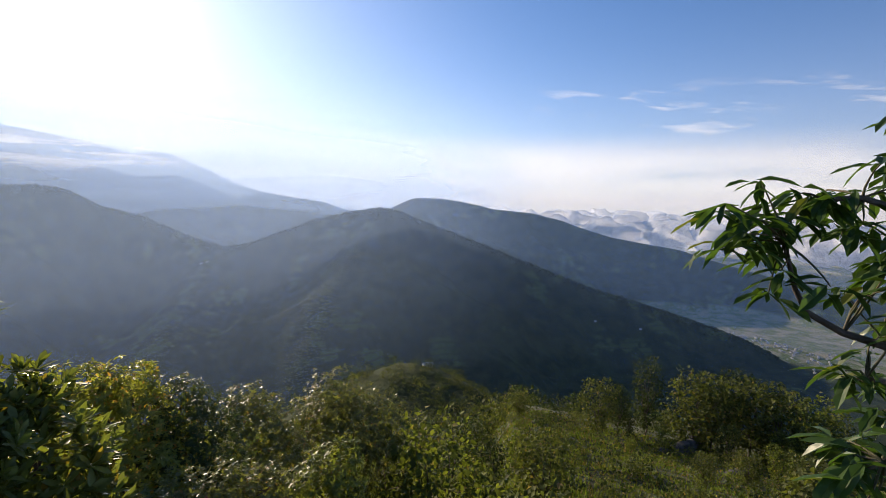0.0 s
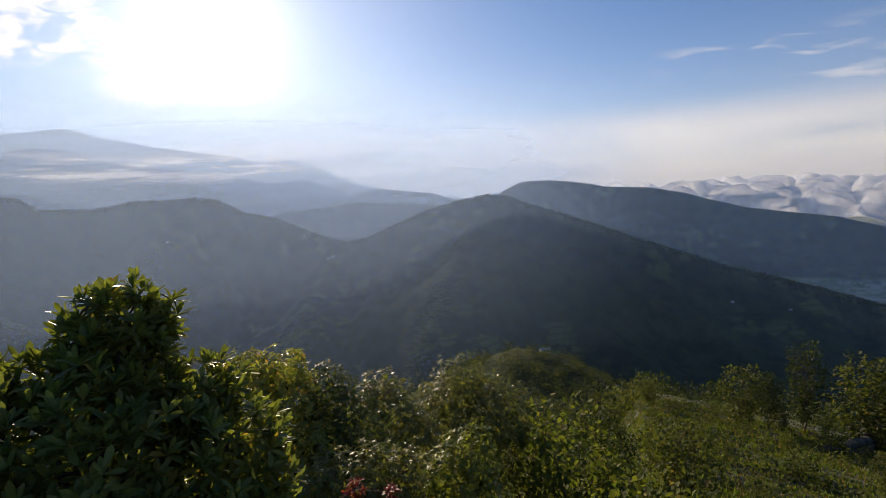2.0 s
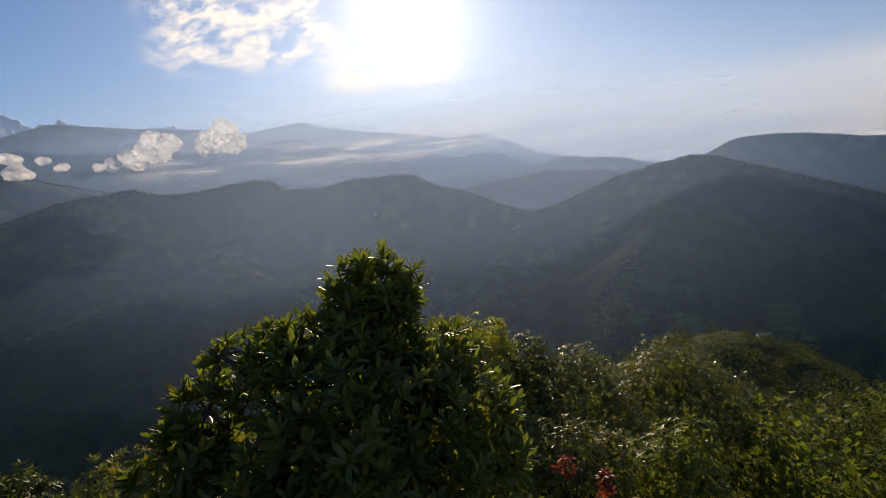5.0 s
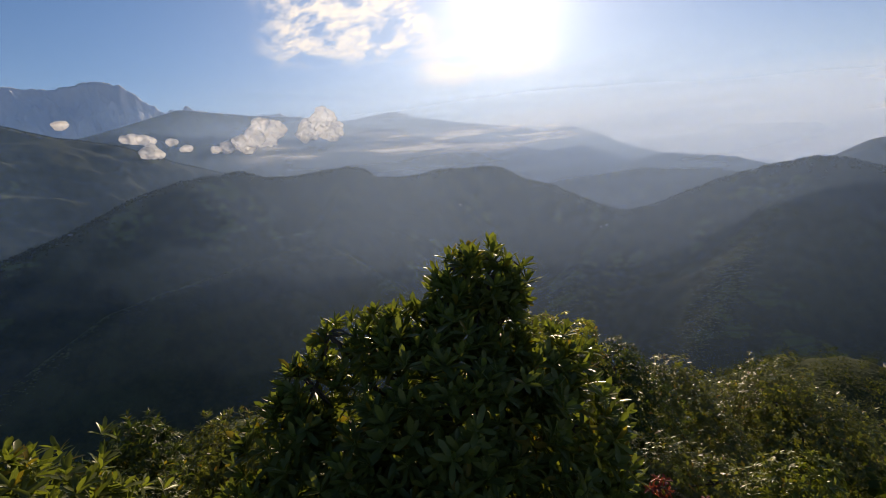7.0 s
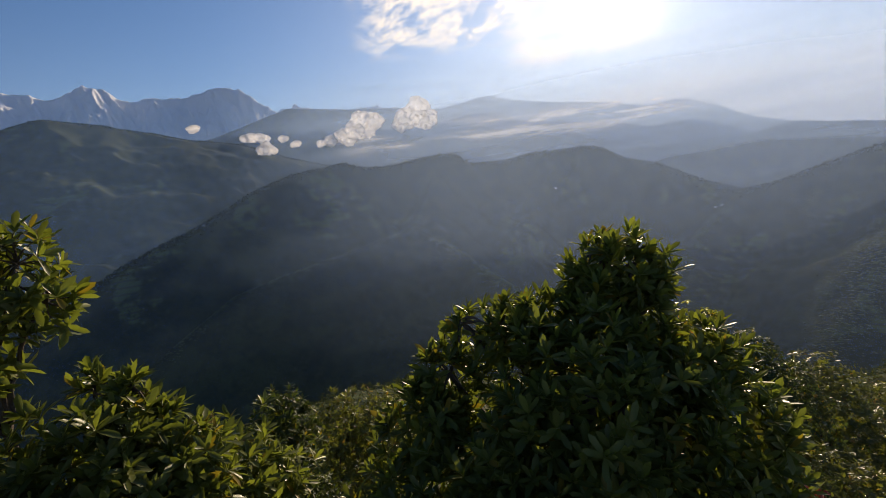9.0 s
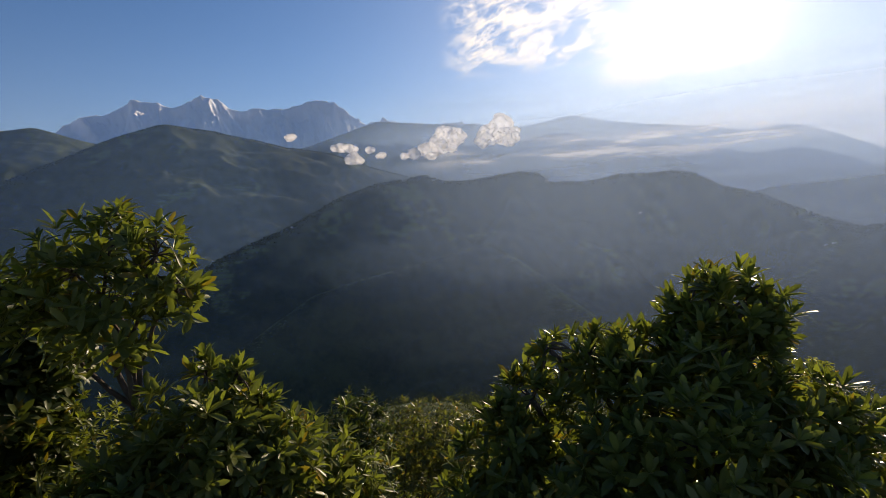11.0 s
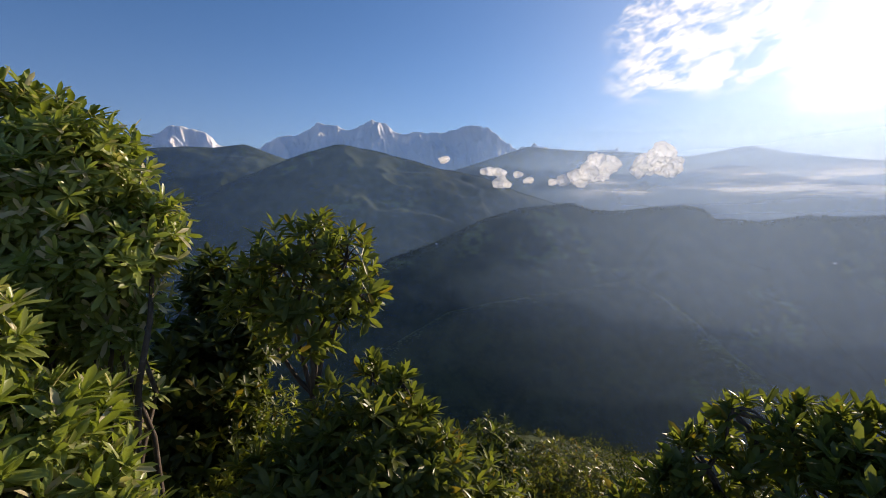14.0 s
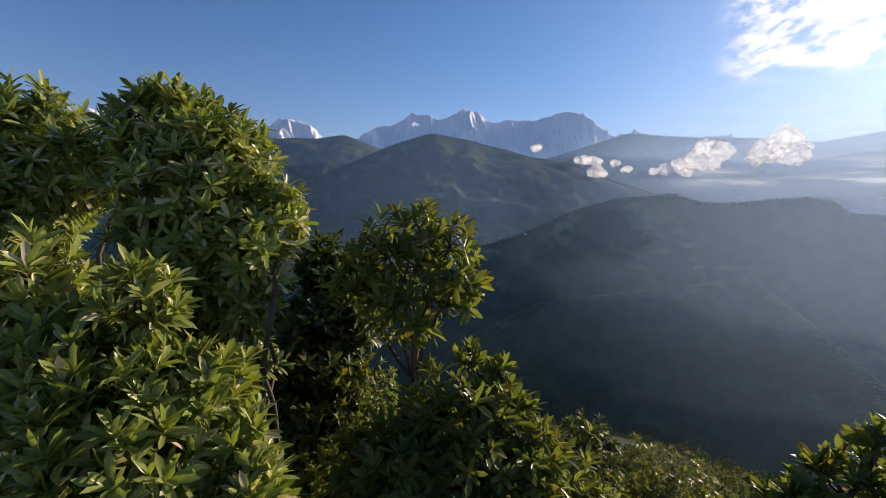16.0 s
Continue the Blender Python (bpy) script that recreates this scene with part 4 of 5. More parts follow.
def build_branch_tree():
    """The tree beside the lookout whose limbs reach into view, with long drooping leaves."""
    rng = np.random.default_rng(23)
    o = np.array([2.35, 1.95, at_ground(2.35, 1.95)])
    root = tagged(new("broadleaf_tree"), "tree with long drooping pointed green leaves beside the lookout", "tree")
    root.location = o
    crotch = np.array([2.15, 1.92, -0.80])
    v, f = tube_arrays([bent((0, 0, -0.2), crotch - o, 0.06, 0.045, rng), bent(crotch - o, np.array([2.1, 1.95, 0.7]) - o, 0.04, 0.012, rng)], 8)
    part("trunk", mesh_from("trunk", v, f, 4, [M_BARK], None, True), root)
    limbs = [[(2.15, 1.92, -0.80), (1.83, 1.84, -0.55), (1.65, 1.85, -0.50), (1.46, 1.81, -0.41), (1.41, 1.82, -0.32), (1.36, 1.84, -0.14)],
             [(2.12, 1.93, -0.2), (1.9, 1.92, 0.0), (1.7, 1.9, 0.05), (1.5, 1.86, 0.04)], [(2.12, 1.93, -0.1), (2.0, 1.93, 0.15), (1.9, 1.92, 0.3)],
             [(2.15, 1.92, -0.80), (1.95, 1.88, -0.72), (1.75, 1.83, -0.68)], [(2.15, 1.92, -0.9), (1.7, 1.55, -0.85), (1.33, 1.30, -0.74)]]
    tips = [(1.36, 1.84, -0.10, 0.10), (1.22, 1.82, -0.06, 0.09), (1.06, 1.80, -0.02, 0.06), (1.10, 1.80, -0.16, 0.05), (1.32, 1.82, -0.22, 0.09), (1.48, 1.86, 0.04, 0.10), (1.62, 1.88, -0.06, 0.12),
            (1.75, 1.9, 0.05, 0.12), (1.9, 1.92, 0.12, 0.14), (1.86, 1.9, -0.10, 0.12), (1.95, 1.92, 0.32, 0.10), (1.70, 1.86, -0.24, 0.10), (1.90, 1.88, -0.36, 0.12), (1.78, 1.83, -0.62, 0.10),
            (1.62, 1.82, -0.68, 0.06), (1.88, 1.84, -0.74, 0.12), (1.33, 1.30, -0.72, 0.08), (1.45, 1.38, -0.80, 0.10), (2.05, 1.93, 0.5, 0.14), (1.19, 1.26, -0.80, 0.05)]
    for k, limb in enumerate(limbs):
        n = len(limb)
        v, f = tube_arrays([[(np.array(p) - o, 0.020 * (1 - 0.75 * i / n)) for i, p in enumerate(limb)]], 7)
        part("limb", mesh_from("limb", v, f, 4, [M_BARK], None, True), root)
    blade = mesh_from("leaf", *leaf_arrays(np.zeros((1, 3)), np.array([[0, 1.0, 0]]), np.array([[0, 0, 1.0]]), 1.0, 0.30, 0.35), 3, [M_LONG])
    ends = np.array([p for limb in limbs for p in limb])
    rest = []
    for x, y, z, r in tips:
        c = np.array([x, y, z])
        near = ends[np.linalg.norm(ends - c, axis=1).argmin()]
        for j in range(4 if r > 0.06 else 2):
            p = c + rng.normal(0, r * 0.6, 3)
            v, f = tube_arrays([bent(near - o, p - o, 0.006, 0.0025, rng, 4)], 5)
            part("twig", mesh_from("twig", v, f, 4, [M_STEM], None, True), root)
            for k in range(7):
                phi = k * 2.4 + rng.uniform(0, 0.6)
                w = Vector((math.cos(phi), math.sin(phi), rng.uniform(-0.75, 0.2))).normalized()
                s = (w.cross(Vector((0, 0, 1))).normalized() + Vector(rng.normal(0, 0.25, 3))).normalized()
                u = s.cross(w).normalized()
                s = w.cross(u)
                q, size = p + rng.normal(0, 0.02, 3), rng.uniform(0.10, 0.165)
                if k < 4:
                    leaf = part("leaf", blade, root)
                    leaf.matrix_local = Matrix.Translation(Vector(q - o)) @ Matrix((s, w, u)).transposed().to_4x4() @ Matrix.Scale(size, 4)
                else:
                    rest.append((q - o, w, u, size))
    v, f = leaf_arrays(np.array([q[0] for q in rest]), np.array([q[1][:] for q in rest]), np.array([q[2][:] for q in rest]), np.array([q[3] for q in rest]), np.array([q[3] * 0.3 for q in rest]), 0.35)
    part("crown", mesh_from("crown", v, f, 3, [M_LONG]), root, kind="stuff")
    return root


M_LONG = leaf_material("long_leaf", (0.03, 0.06, 0.016), (0.06, 0.11, 0.025), (0.12, 0.14, 0.03), 0.12)
build_branch_tree()


# trees and bushes of the slope below: a few grown once, then planted again and again
def sprays(p, out, size, rng):
    """Loose quads of foliage at points p that face outwards."""
    way = unit(out + rng.normal(0, 0.9, p.shape))
    up = unit(out + np.array([0, 0, 0.5]) + rng.normal(0, 0.35, p.shape))
    side = unit(np.cross(way, up)) * (size * 0.42)[:, None]
    tip = way * size[:, None]
    lift = up * (size * 0.12)[:, None]
    v = np.stack([p, p + tip * 0.5 + side + lift, p + tip, p + tip * 0.5 - side + lift], 1).reshape(-1, 3)
    return v, np.arange(len(v)).reshape(-1, 4)


def grown(kind, mat, label, seed, lobes, density, length, trunk, category):
    """A tree of the slope: trunk with limbs, and a crown of leaf sprays."""
    rng = np.random.default_rng(seed)
    root = tagged(new(kind), label, category, category + "s on the lower slope")
    c = np.array([q[:3] for q in lobes])
    fork = c.mean(0) * 0.5
    paths = [bent((0, 0, -0.3), fork, trunk, trunk * 0.7, rng)] + [bent(fork, q[:3], trunk * 0.5, trunk * 0.12, rng, 3) for q in lobes]
    v, f = tube_arrays(paths, 4)
    part("trunk", mesh_from("trunk", v, f, 4, [M_BARK], None, True), root)
    pts, outs = shell_points(lobes, density, rng, 0.1)
    v, f = sprays(pts, outs, length * rng.uniform(0.6, 1.2, len(pts)), rng)
    part("crown", mesh_from("crown", v, f, 4, [mat]), root, kind="stuff")
    return root


def clumps(height, wide, count, seed, low=0.14):
    rng = np.random.default_rng(seed)
    out = []
    for k in range(count):
        h = low + (1 - low) * (k + 0.5) / count
        w = wide * math.sin(math.pi * min(1, 0.25 + 0.75 * (1 - (h - low) / (1 - low))))
        a = k * 2.4 + rng.uniform(0, 1)
        out.append((math.cos(a) * w * (0.35 + 0.5 * rng.random()), math.sin(a) * w * (0.35 + 0.5 * rng.random()), h * height * 0.92, wide * rng.uniform(0.24, 0.46)))
    return out


KINDS = [
    grown("tree", M_SPRAY, "bushy olive green tree", 31, clumps(5.0, 1.7, 19, 1), 25, 0.21, 0.07, "tree"),
    grown("tree", M_SPRAY_DARK, "dark green upright tree", 32, clumps(6.5, 1.3, 20, 2, 0.14), 27, 0.21, 0.08, "tree"),
    grown("tree", M_SPRAY_LIGHT, "light green leafy tree", 33, clumps(4.5, 1.5, 18, 3), 26, 0.20, 0.06, "tree"),
    grown("shrub", M_SPRAY, "low olive green bush", 34, clumps(1.6, 0.9, 11, 4, 0.2), 66, 0.095, 0.03, "shrub"),
    grown("shrub", M_SPRAY_LIGHT, "low light green bush", 35, clumps(1.2, 0.8, 11, 5, 0.2), 70, 0.09, 0.03, "shrub"),
]


def plant(kind, az, dist, size, turn):
    p = bearing(az, 0, dist)
    return copy_thing(KINDS[kind], Matrix.Translation((p.x, p.y, at_ground(p.x, p.y) - 0.1)) @ Matrix.Rotation(turn, 4, "Z") @ Matrix.Scale(size, 4))


rng = np.random.default_rng(77)
for az, dist, kind, size in ((-25.3, 44, 1, 1.15), (-20.0, 42, 0, 1.05), (-22.5, 43, 1, 0.75), (-30.2, 46, 0, 1.55), (-32.0, 47, 0, 1.45), (-35.5, 48, 0, 1.5), (-38.0, 47, 0, 1.45), (-40.5, 50, 2, 1.5), (-33.7, 50, 1, 1.2), (-42.5, 46, 0, 1.2)):
    plant(kind, az, dist, size, rng.uniform(0, 6))
HEIGHTS = (5.6, 7.0, 5.0, 2.0, 1.6)
made = 0
while made < 300:
    az, dist = rng.uniform(-52, 48), 11.5 + 62 * rng.random() ** 1.3
    if -36 < az < -9 and dist < 38 and rng.random() < 0.45:
        continue
    shrub = rng.random() < (0.65 if az < -8 else 0.25)
    kind = int(rng.integers(3, 5)) if shrub else int(rng.integers(0, 3))
    p = bearing(az, 0, dist)
    room = -math.tan(radians(rng.uniform(22.3, 27.0) if az > -17 else rng.uniform(20, 25))) * dist - at_ground(p.x, p.y)
    size = min(rng.uniform(0.45, 1.05) * (0.6 if -36 < az < -9 and dist < 38 else 1.0), room / HEIGHTS[kind])
    if size < 0.25:
        continue
    plant(kind, az, dist, size, rng.uniform(0, 6))
    made += 1
made = 0
while made < 65:
    az, dist = rng.uniform(58, 112), 7.5 + 60 * rng.random() ** 1.3
    p = bearing(az, 0, dist)
    kind = int(rng.integers(0, 5))
    size = min(rng.uniform(0.6, 1.3), (-math.tan(radians(rng.uniform(24.0, 29))) * dist - at_ground(p.x, p.y)) / HEIGHTS[kind])
    if size < 0.2:
        continue
    plant(kind, az, dist, size, rng.uniform(0, 6))
    made += 1
for k, ob in enumerate(KINDS):
    p = bearing(-5 + 9 * k, 0, 60)
    ob.location = (p.x, p.y, at_ground(p.x, p.y) - 0.1)


def build_canopy(name, az, dist, size, mat, label, seed, tall=1.0):
    """Far woodland: one small uneven crown for each tree."""
    rng = np.random.default_rng(seed)
    x, y = -np.sin(np.radians(az)) * dist, np.cos(np.radians(az)) * dist
    z = ground_height(x, y)
    ok = z > FLOOR_Z + 14
    x, y, z, size = x[ok], y[ok], z[ok], size[ok]
    v0, f0 = ICO1
    n = len(x)
    v = v0[None] * (1 + rng.normal(0, 0.18, (n, len(v0), 1))) * size[:, None, None] * np.stack([rng.uniform(0.7, 1.6, n), rng.uniform(0.7, 1.6, n), rng.uniform(0.7, 1.3, n) * tall], -1)[:, None]
    v = v + np.stack([x, y, z + size * 0.35 * tall], -1)[:, None]
    f = f0[None] + (np.arange(n) * len(v0))[:, None, None]
    return tagged(new(name, mesh_from(name, v.reshape(-1, 3), f.reshape(-1, 3), 3, [mat], None, True)), label, "forest", kind="stuff")


def build_thicket(name, az, dist, size, leaves, mat, label, seed, blade=1.0):
    """Woodland at middle distance: each crown a loose cloud of leaf sprays."""
    rng = np.random.default_rng(seed)
    x, y = -np.sin(np.radians(az)) * dist, np.cos(np.radians(az)) * dist
    z = ground_height(x, y)
    size = np.clip((-np.tan(np.radians(rng.uniform(21.8, 24.5, len(x)) + np.where((az > 45) | (dist > 300), 2.2, np.where((np.abs(az - 4) < 15) & (dist > 165), -2.6, 0)))) * dist - z) / 2.0, 0.35 * size, size)
    c = np.stack([x, y, z + size * 0.8], -1)
    d = unit(rng.normal(0, 1, (len(x), leaves, 3)))
    lump = 1 + 0.25 * np.sin(d[..., 0] * 5 + c[:, None, 0]) * np.sin(d[..., 2] * 6 + c[:, None, 1])
    rad = rng.uniform(0.7, 1.05, (len(x), leaves)) * lump * size[:, None]
    p = (c[:, None] + d * rad[..., None] * (1, 1, 1.15)).reshape(-1, 3)
    v, f = sprays(p, d.reshape(-1, 3), np.repeat(size, leaves) * rng.uniform(0.15, 0.27, len(p)) * blade, rng)
    return tagged(new(name, mesh_from(name, v, f, 4, [mat])), label, "forest", kind="stuff")


def build_grass(az, dist, seed):
    rng = np.random.default_rng(seed)
    n = len(az)
    x, y = -np.sin(np.radians(az)) * dist, np.cos(np.radians(az)) * dist
    keep = fbm(x, y, 6, 3, 19) > -0.32
    x, y = x[keep], y[keep]
    n = len(x)
    z = ground_height(x, y)
    h = rng.uniform(0.06, 0.24, n) * (1 + 0.6 * fbm(x, y, 3, 2, 23))
    a = rng.uniform(0, 6.28, n)
    w = 0.012 + 0.0012 * np.hypot(x, y)
    side = np.stack([np.cos(a) * w, np.sin(a) * w, np.zeros(n)], -1)
    lean = np.stack([rng.normal(0, 0.35, n), rng.normal(0, 0.35, n), np.ones(n)], -1) * h[:, None]
    root = np.stack([x, y, z - 0.02], -1)
    v = np.stack([root - side, root + side, root + lean * 0.6 + side * 0.7, root + lean], 1).reshape(-1, 3)
    k = np.arange(n)[:, None] * 4
    f = np.concatenate([k + (0, 1, 2), k + (0, 2, 3)], 1).reshape(-1, 3)
    return tagged(new("grass", mesh_from("grass", v, f, 3, [M_GRASS])), "long green and straw coloured grass on the steep slope", "grass", kind="stuff")


n = 1000
build_thicket("forest", rng.uniform(-12, 100, n), 45 * (430 / 45) ** rng.random(n), rng.uniform(1.6, 3.6, n), 105, M_SPRAY, "mixed olive green woodland on the lower hillside", 61)
n = 850
build_thicket("forest", rng.uniform(-12, 100, n), 50 * (430 / 50) ** rng.random(n), rng.uniform(1.6, 3.8, n), 105, M_SPRAY_DARK, "dark green woodland on the lower hillside", 63)
n = 500
build_thicket("forest", rng.uniform(-50, -10, n), 58 * (430 / 58) ** rng.random(n), rng.uniform(1.4, 3.0, n), 95, M_SPRAY_DARK, "dark woodland below the terraced slope", 67)
n = 230
build_thicket("forest", rng.uniform(-7, 15, n), rng.uniform(175, 262, n), rng.uniform(1.1, 2.3, n), 80, M_SPRAY, "olive green wood on the knoll below the lookout", 71, 1.3)
for k, (mat, label) in enumerate(((M_SPRAY, "low olive undergrowth on the slope"), (M_SPRAY_DARK, "low dark green undergrowth on the slope"), (M_SPRAY_LIGHT, "low light green undergrowth on the slope"))):
    az, dist = rng.uniform(-46, 6, 230), 4.5 + 44 * rng.random(230) ** 1.2
    open_grass = (az > -34) & (az < -11) & (dist < 24) & (rng.random(230) < 0.85)
    az, dist = az[~open_grass], dist[~open_grass]
    build_thicket("undergrowth", az, dist, rng.uniform(0.16, 0.62, len(az)), 100, mat, label, 64 + 5 * k, 1.25)
n = 85000
build_grass(rng.uniform(-46, 4, n), 3.4 + 44 * rng.random(n) ** 1.35, 66)
for k, name in enumerate(("pyramid", "left_hill", "west_hill")):
    cx, cy, cz = crest_points(RIDGES[name][2])
    n = 2600
    pick = rng.integers(0, len(cx), n)
    x, y = cx[pick] + rng.normal(0, 16, n), cy[pick] + rng.normal(0, 16, n)
    build_canopy("forest", np.degrees(np.arctan2(-x, y)), np.hypot(x, y), rng.uniform(1.6, 4.0, n), M_HILL, "dark forest along the crest of the hill", 62 + 7 * k)
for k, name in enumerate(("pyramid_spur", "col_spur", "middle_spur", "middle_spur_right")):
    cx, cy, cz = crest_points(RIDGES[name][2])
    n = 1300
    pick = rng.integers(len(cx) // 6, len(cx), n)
    # offset sunward: the spurs' sunlit flanks are put into pale scrub colour
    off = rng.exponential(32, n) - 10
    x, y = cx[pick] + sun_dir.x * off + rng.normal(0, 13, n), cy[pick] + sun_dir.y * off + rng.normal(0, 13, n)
    build_canopy("scrub", np.degrees(np.arctan2(-x, y)), np.hypot(x, y), rng.uniform(0.7, 2.6, n), M_SCRUB_SUNLIT, "light green scrub and fields along the spur, pale for its sunlit flank", 80 + k, 0.4)

def build_field(az, el, wide, seed):
    """Light green terraced fields on the flank that is seen at that bearing and elevation."""
    rng = np.random.default_rng(seed)
    r = np.arange(600.0, 3000.0, 6.0)
    x, y = -math.sin(radians(az)) * r, math.cos(radians(az)) * r
    hit = np.flatnonzero(ground_height(x, y) > math.tan(radians(el)) * r)
    at = r[hit[0]] if len(hit) else 1400.0
    n = 320
    dist = at + np.round(rng.normal(0, wide, n) / 7.0) * 7.0 + rng.normal(0, 0.9, n)
    side = az + np.degrees(rng.normal(0, wide * 0.75, n) / at)
    build_canopy("scrub", side, dist, rng.uniform(0.9, 2.4, n), M_SCRUB_SUNLIT, "light green terraced fields on the hill flank", seed, 0.3)


for k, (az, el, wide) in enumerate(((103.7, 2.7, 34), (91.0, -0.3, 22), (110.5, -1.4, 40), (106.5, -3.0, 30), (15.5, -13.2, 26), (25.5, -8.2, 20), (24.6, -10.5, 16), (20.5, -9.5, 30), (13.0, -9.0, 26))):
    build_field(az, el, wide, 120 + k)

# groves that stand on the crest of the hill across the valley
cx, cy, cz = crest_points(RIDGES["left_hill"][2])
side = np.degrees(np.arctan2(-cx, cy))
grove = np.concatenate([np.flatnonzero((side > lo) & (side < hi)) for lo, hi in ((54.5, 57.5), (67.5, 70.5), (59, 60), (45, 47.5), (63, 63.6), (38.5, 42))])
pick = grove[rng.integers(0, len(grove), 130)]
x, y = cx[pick] + rng.normal(0, 6, 130), cy[pick] + rng.normal(0, 6, 130)
build_canopy("grove", np.degrees(np.arctan2(-x, y)), np.hypot(x, y), rng.uniform(2.5, 6.5, 130), M_CANOPY, "dark trees standing along the crest of the hill", 90)


# ---- houses, terraces and track ----
def box(bm, x0, y0, z0, x1, y1, z1):
    m = Matrix.Translation(((x0 + x1) / 2, (y0 + y1) / 2, (z0 + z1) / 2)) @ Matrix.Diagonal((x1 - x0, y1 - y0, z1 - z0, 1))
    bmesh.ops.create_cube(bm, size=1.0, matrix=m)


def bm_mesh(name, bm, mat, bevel=0.0):
    if bevel:
        bmesh.ops.bevel(bm, geom=bm.edges[:], offset=bevel, segments=1, affect="EDGES")
    me = bpy.data.meshes.new(name)
    bm.to_mesh(me)
    bm.free()
    me.materials.append(mat)
    return me


def house_meshes(wide, deep, high, rise):
    bm = bmesh.new()
    box(bm, -wide / 2, -deep / 2, -1.5, wide / 2, deep / 2, high)
    walls = bm_mesh("wall", bm, M_WALL, 0.05)
    bm = bmesh.new()
    e, t = 0.5, 0.18
    rows = []
    for x in (-wide / 2 - e, wide / 2 + e):
        rows.append([bm.verts.new(q) for q in ((x, -deep / 2 - e, high - 0.1), (x, 0, high + rise), (x, deep / 2 + e, high - 0.1), (x, deep / 2 + e, high - 0.1 + t), (x, 0, high + rise + t), (x, -deep / 2 - e, high - 0.1 + t))])
    for k in range(6):
        bm.faces.new((rows[0][k], rows[0][(k + 1) % 6], rows[1][(k + 1) % 6], rows[1][k]))
    bm.faces.new(rows[0])
    bm.faces.new(rows[1][::-1])
    bmesh.ops.recalc_face_normals(bm, faces=bm.faces)
    roof = bm_mesh("roof", bm, M_TIN)
    panes = []
    for k in range(3):
        bm = bmesh.new()
        box(bm, -wide / 2 + wide * (k + 0.3) / 3, -deep / 2 - 0.06, 0.9, -wide / 2 + wide * (k + 0.7) / 3, -deep / 2 + 0.02, 2.1)
        panes.append(bm_mesh("window", bm, M_DARKGLASS))
    return walls, roof, *panes


M_DARKGLASS = mixed_material("dark_window", ((0.02, 0.025, 0.03), (0.04, 0.045, 0.05), (0.06, 0.05, 0.04)), (0.5, 2.0), 0.15)
HOUSES = [house_meshes(9, 6, 5.5, 1.6), house_meshes(12, 7, 3.2, 1.8), house_meshes(8, 8, 8.5, 0.5)]


def build_house(kind, x, y, turn, label, group, size=1.0):
    root = tagged(new("house"), label, "house", group)
    root.location, root.rotation_euler = (x, y, at_ground(x, y)), (0, 0, turn)
    root.scale = (size, size, size)
    for name, me in zip(("wall", "roof", "window", "window", "window"), HOUSES[kind]):
        part(name, me, root)
    return root


for k in range(110):
    az = rng.uniform(-41.5, -32.5)
    p = bearing(az, 0, 1735 - (az + 37) * -18 + rng.normal(0, 45))
    build_house(int(rng.integers(0, 3)), p.x, p.y, rng.uniform(0, 3), "small pale house of the valley town", "houses of the valley town", 0.6)
for az, dist in ((1.2, 228), (85.0, 1262), (26.8, 1440), (27.4, 1452), (44.0, 1560), (-19, 1330), (-24, 1380)):
    p = bearing(az, 0, dist)
    build_house(1, p.x, p.y, radians(az) + 0.3, "lone white house with a tin roof on the hillside", "houses on the hills", 0.4 if dist < 300 else 0.6)


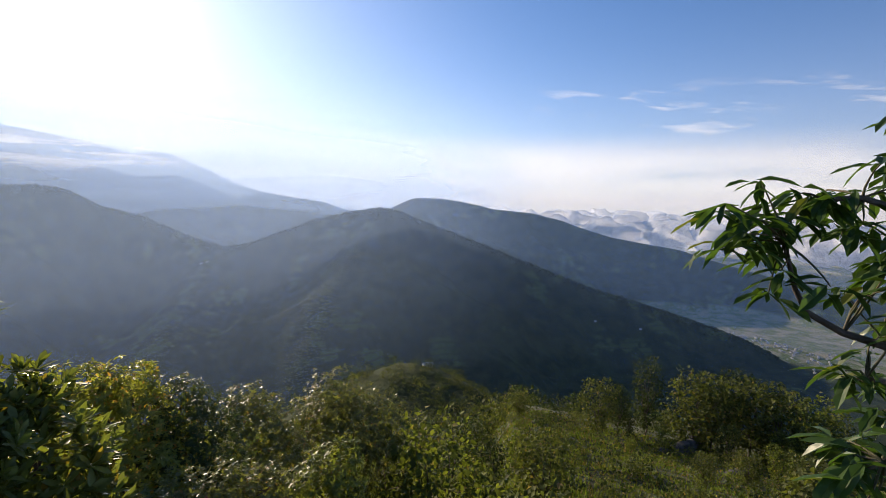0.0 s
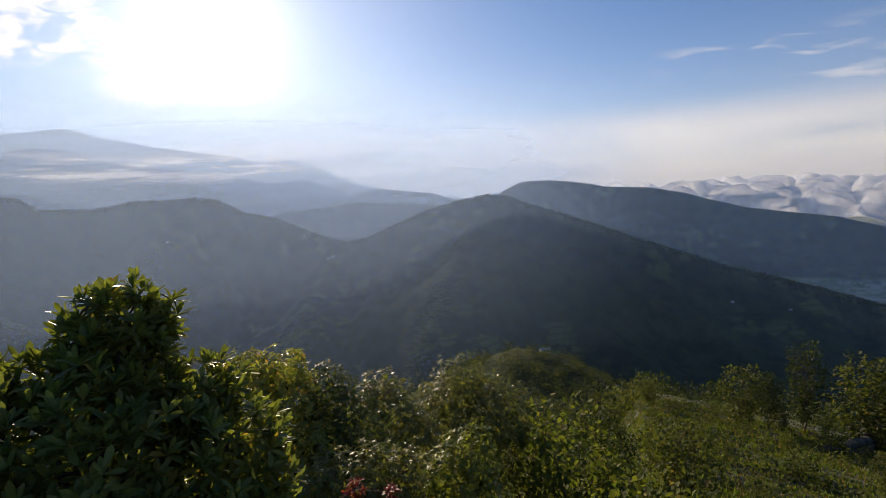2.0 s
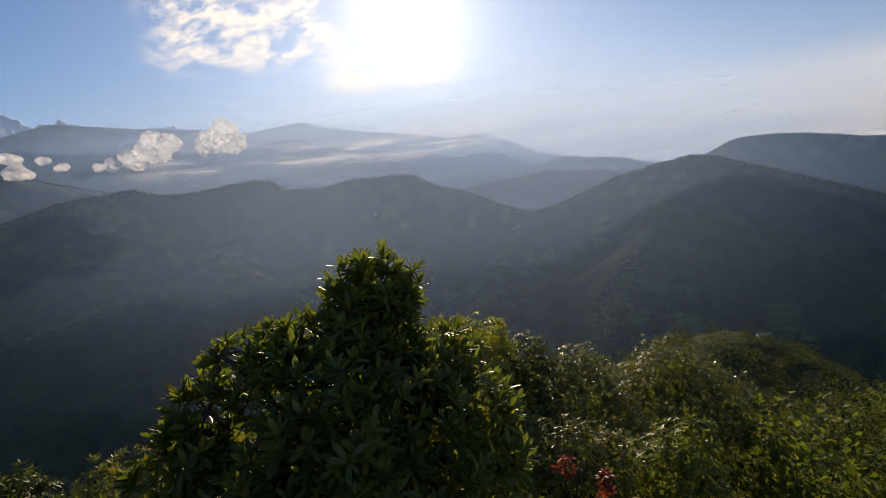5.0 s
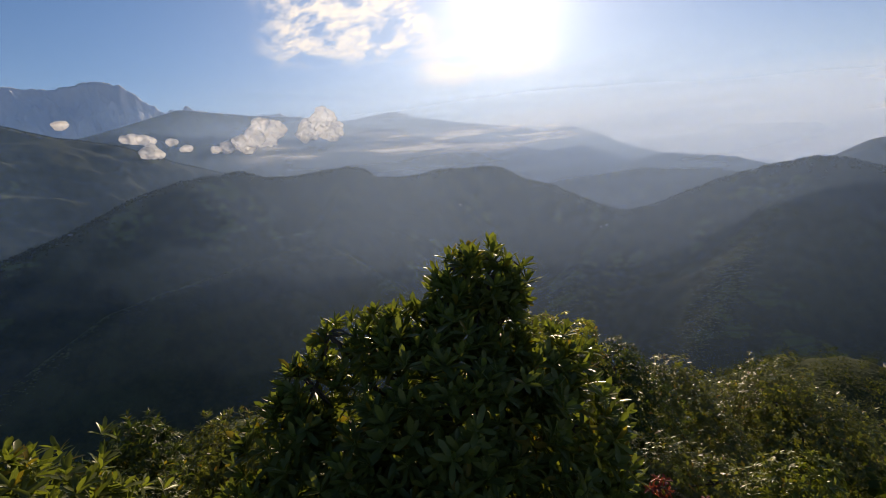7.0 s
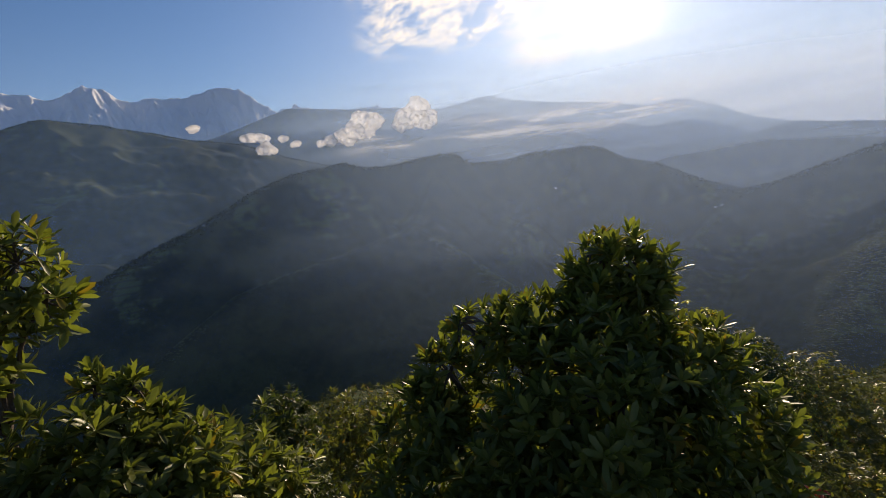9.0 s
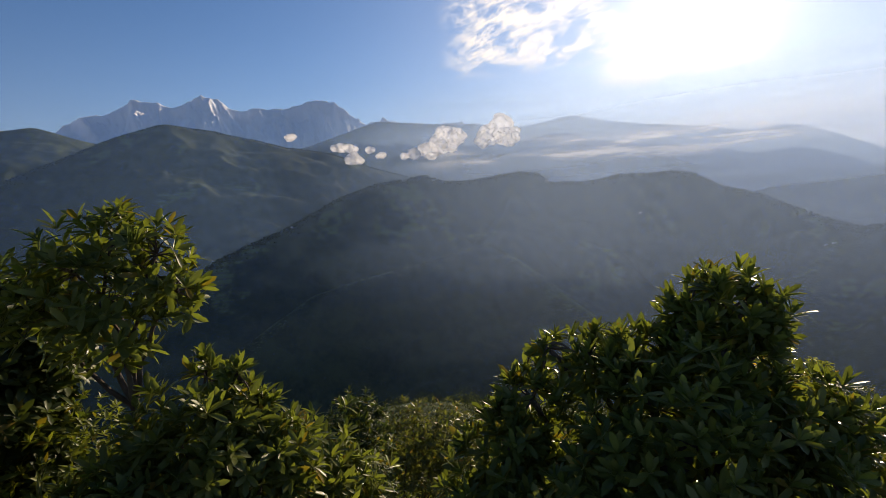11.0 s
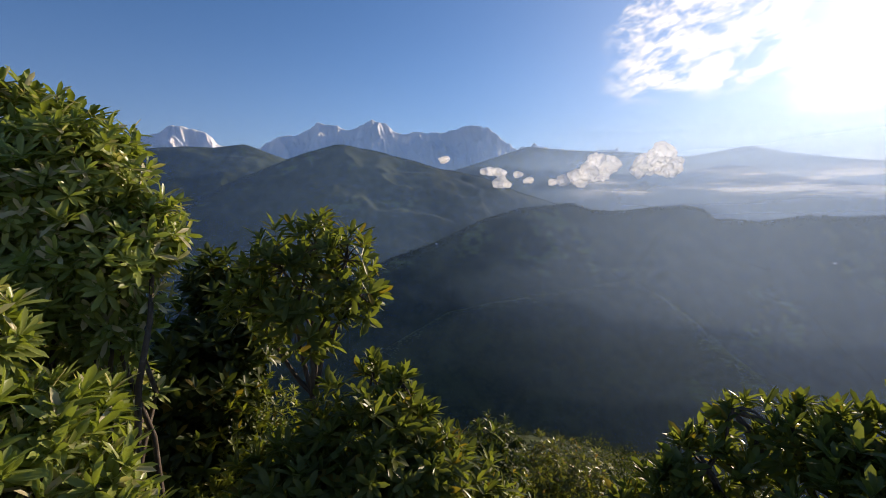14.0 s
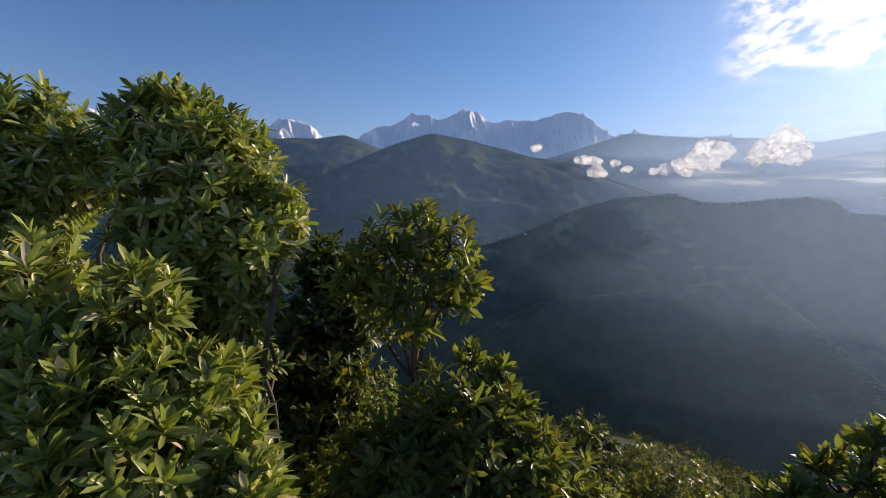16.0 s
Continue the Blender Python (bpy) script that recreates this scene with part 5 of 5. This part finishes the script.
def stone_wall(az, dist, length, high, turn, seed):
    """A dry terrace wall of rough stones."""
    rng = np.random.default_rng(seed)
    p = bearing(az, 0, dist)
    z = at_ground(p.x, p.y) - 0.3
    root = tagged(new("terrace_wall"), "rough dry stone terrace wall overgrown at its top", "wall", "terrace walls")
    root.location, root.rotation_euler = (p.x, p.y, z), (0, 0, turn)
    rows = max(2, int(high / 0.38))
    for r in range(rows):
        x = -length / 2 + rng.uniform(0, 0.3)
        while x < length / 2:
            w = rng.uniform(0.4, 0.9)
            stone = part("stone", STONES[int(rng.integers(0, 4))], root)
            stone.location = (x + w / 2, rng.normal(0, 0.05) + 0.05 * r, 0.2 + r * 0.38)
            stone.rotation_euler = (rng.normal(0, 0.08), rng.normal(0, 0.08), rng.normal(0, 0.12))
            stone.scale = (w * 0.55, rng.uniform(0.3, 0.42), 0.22)
            x += w
    return root


STONES = []
for k in range(4):
    v, f = ICO2
    q = np.array([Vector(w) * (1 + 0.22 * noise.noise(Vector(w) * 1.7 + Vector((k * 5, 0, 0)))) for w in v])
    q = np.sign(q) * np.abs(q) ** 0.6
    STONES.append(mesh_from("stone", q, f, 3, [M_STONE]))
for args in ((-28.5, 41, 5.0, 1.5, 0.5), (-33.2, 36, 4.6, 1.1, 0.35), (-30.0, 45, 4.0, 1.2, 0.6)):
    stone_wall(*args, int(args[1]))


def build_track():
    """The dirt track that climbs past the trees."""
    t = np.linspace(0, 1, 40)
    cx, cy = 44 + 34 * t, 50 + 30 * t + 3 * np.sin(t * 4)
    d = unit(np.stack([np.gradient(cx), np.gradient(cy)], -1))
    side = np.stack([-d[:, 1], d[:, 0]], -1)
    rows = []
    for w in (-1.9, -1.5, -0.5, 0.5, 1.5, 1.9):
        x, y = cx + side[:, 0] * w, cy + side[:, 1] * w
        rows.append(np.stack([x, y, ground_height(cx, cy) + (0.55 if abs(w) < 1.7 else -0.8)], -1))
    v = np.concatenate(rows)
    i, j = np.meshgrid(np.arange(5), np.arange(39), indexing="ij")
    f = np.stack([i * 40 + j, (i + 1) * 40 + j, (i + 1) * 40 + j + 1, i * 40 + j + 1], -1).reshape(-1, 4)
    return tagged(new("road", mesh_from("road", v, f, 4, [M_EARTH], None, True)), "pale dirt track crossing the hillside", "track", kind="structure")


build_track()


def build_post(x, y):
    root = tagged(new("utility_post"), "grey weathered wooden post beside the dirt track", "post")
    root.location = (x, y, at_ground(x, y))
    v, f = tube_arrays([[((0, 0, -0.3), 0.11), ((0.02, 0, 1.5), 0.10), ((0.05, 0, 4.6), 0.08)]], 8)
    part("shaft", mesh_from("shaft", v, f, 4, [M_WOOD], None, True), root)
    bm = bmesh.new()
    box(bm, -0.5, -0.05, 4.2, 0.55, 0.05, 4.32)
    part("crossarm", bm_mesh("crossarm", bm, M_WOOD, 0.01), root)
    return root


build_post(56.0, 55.5)
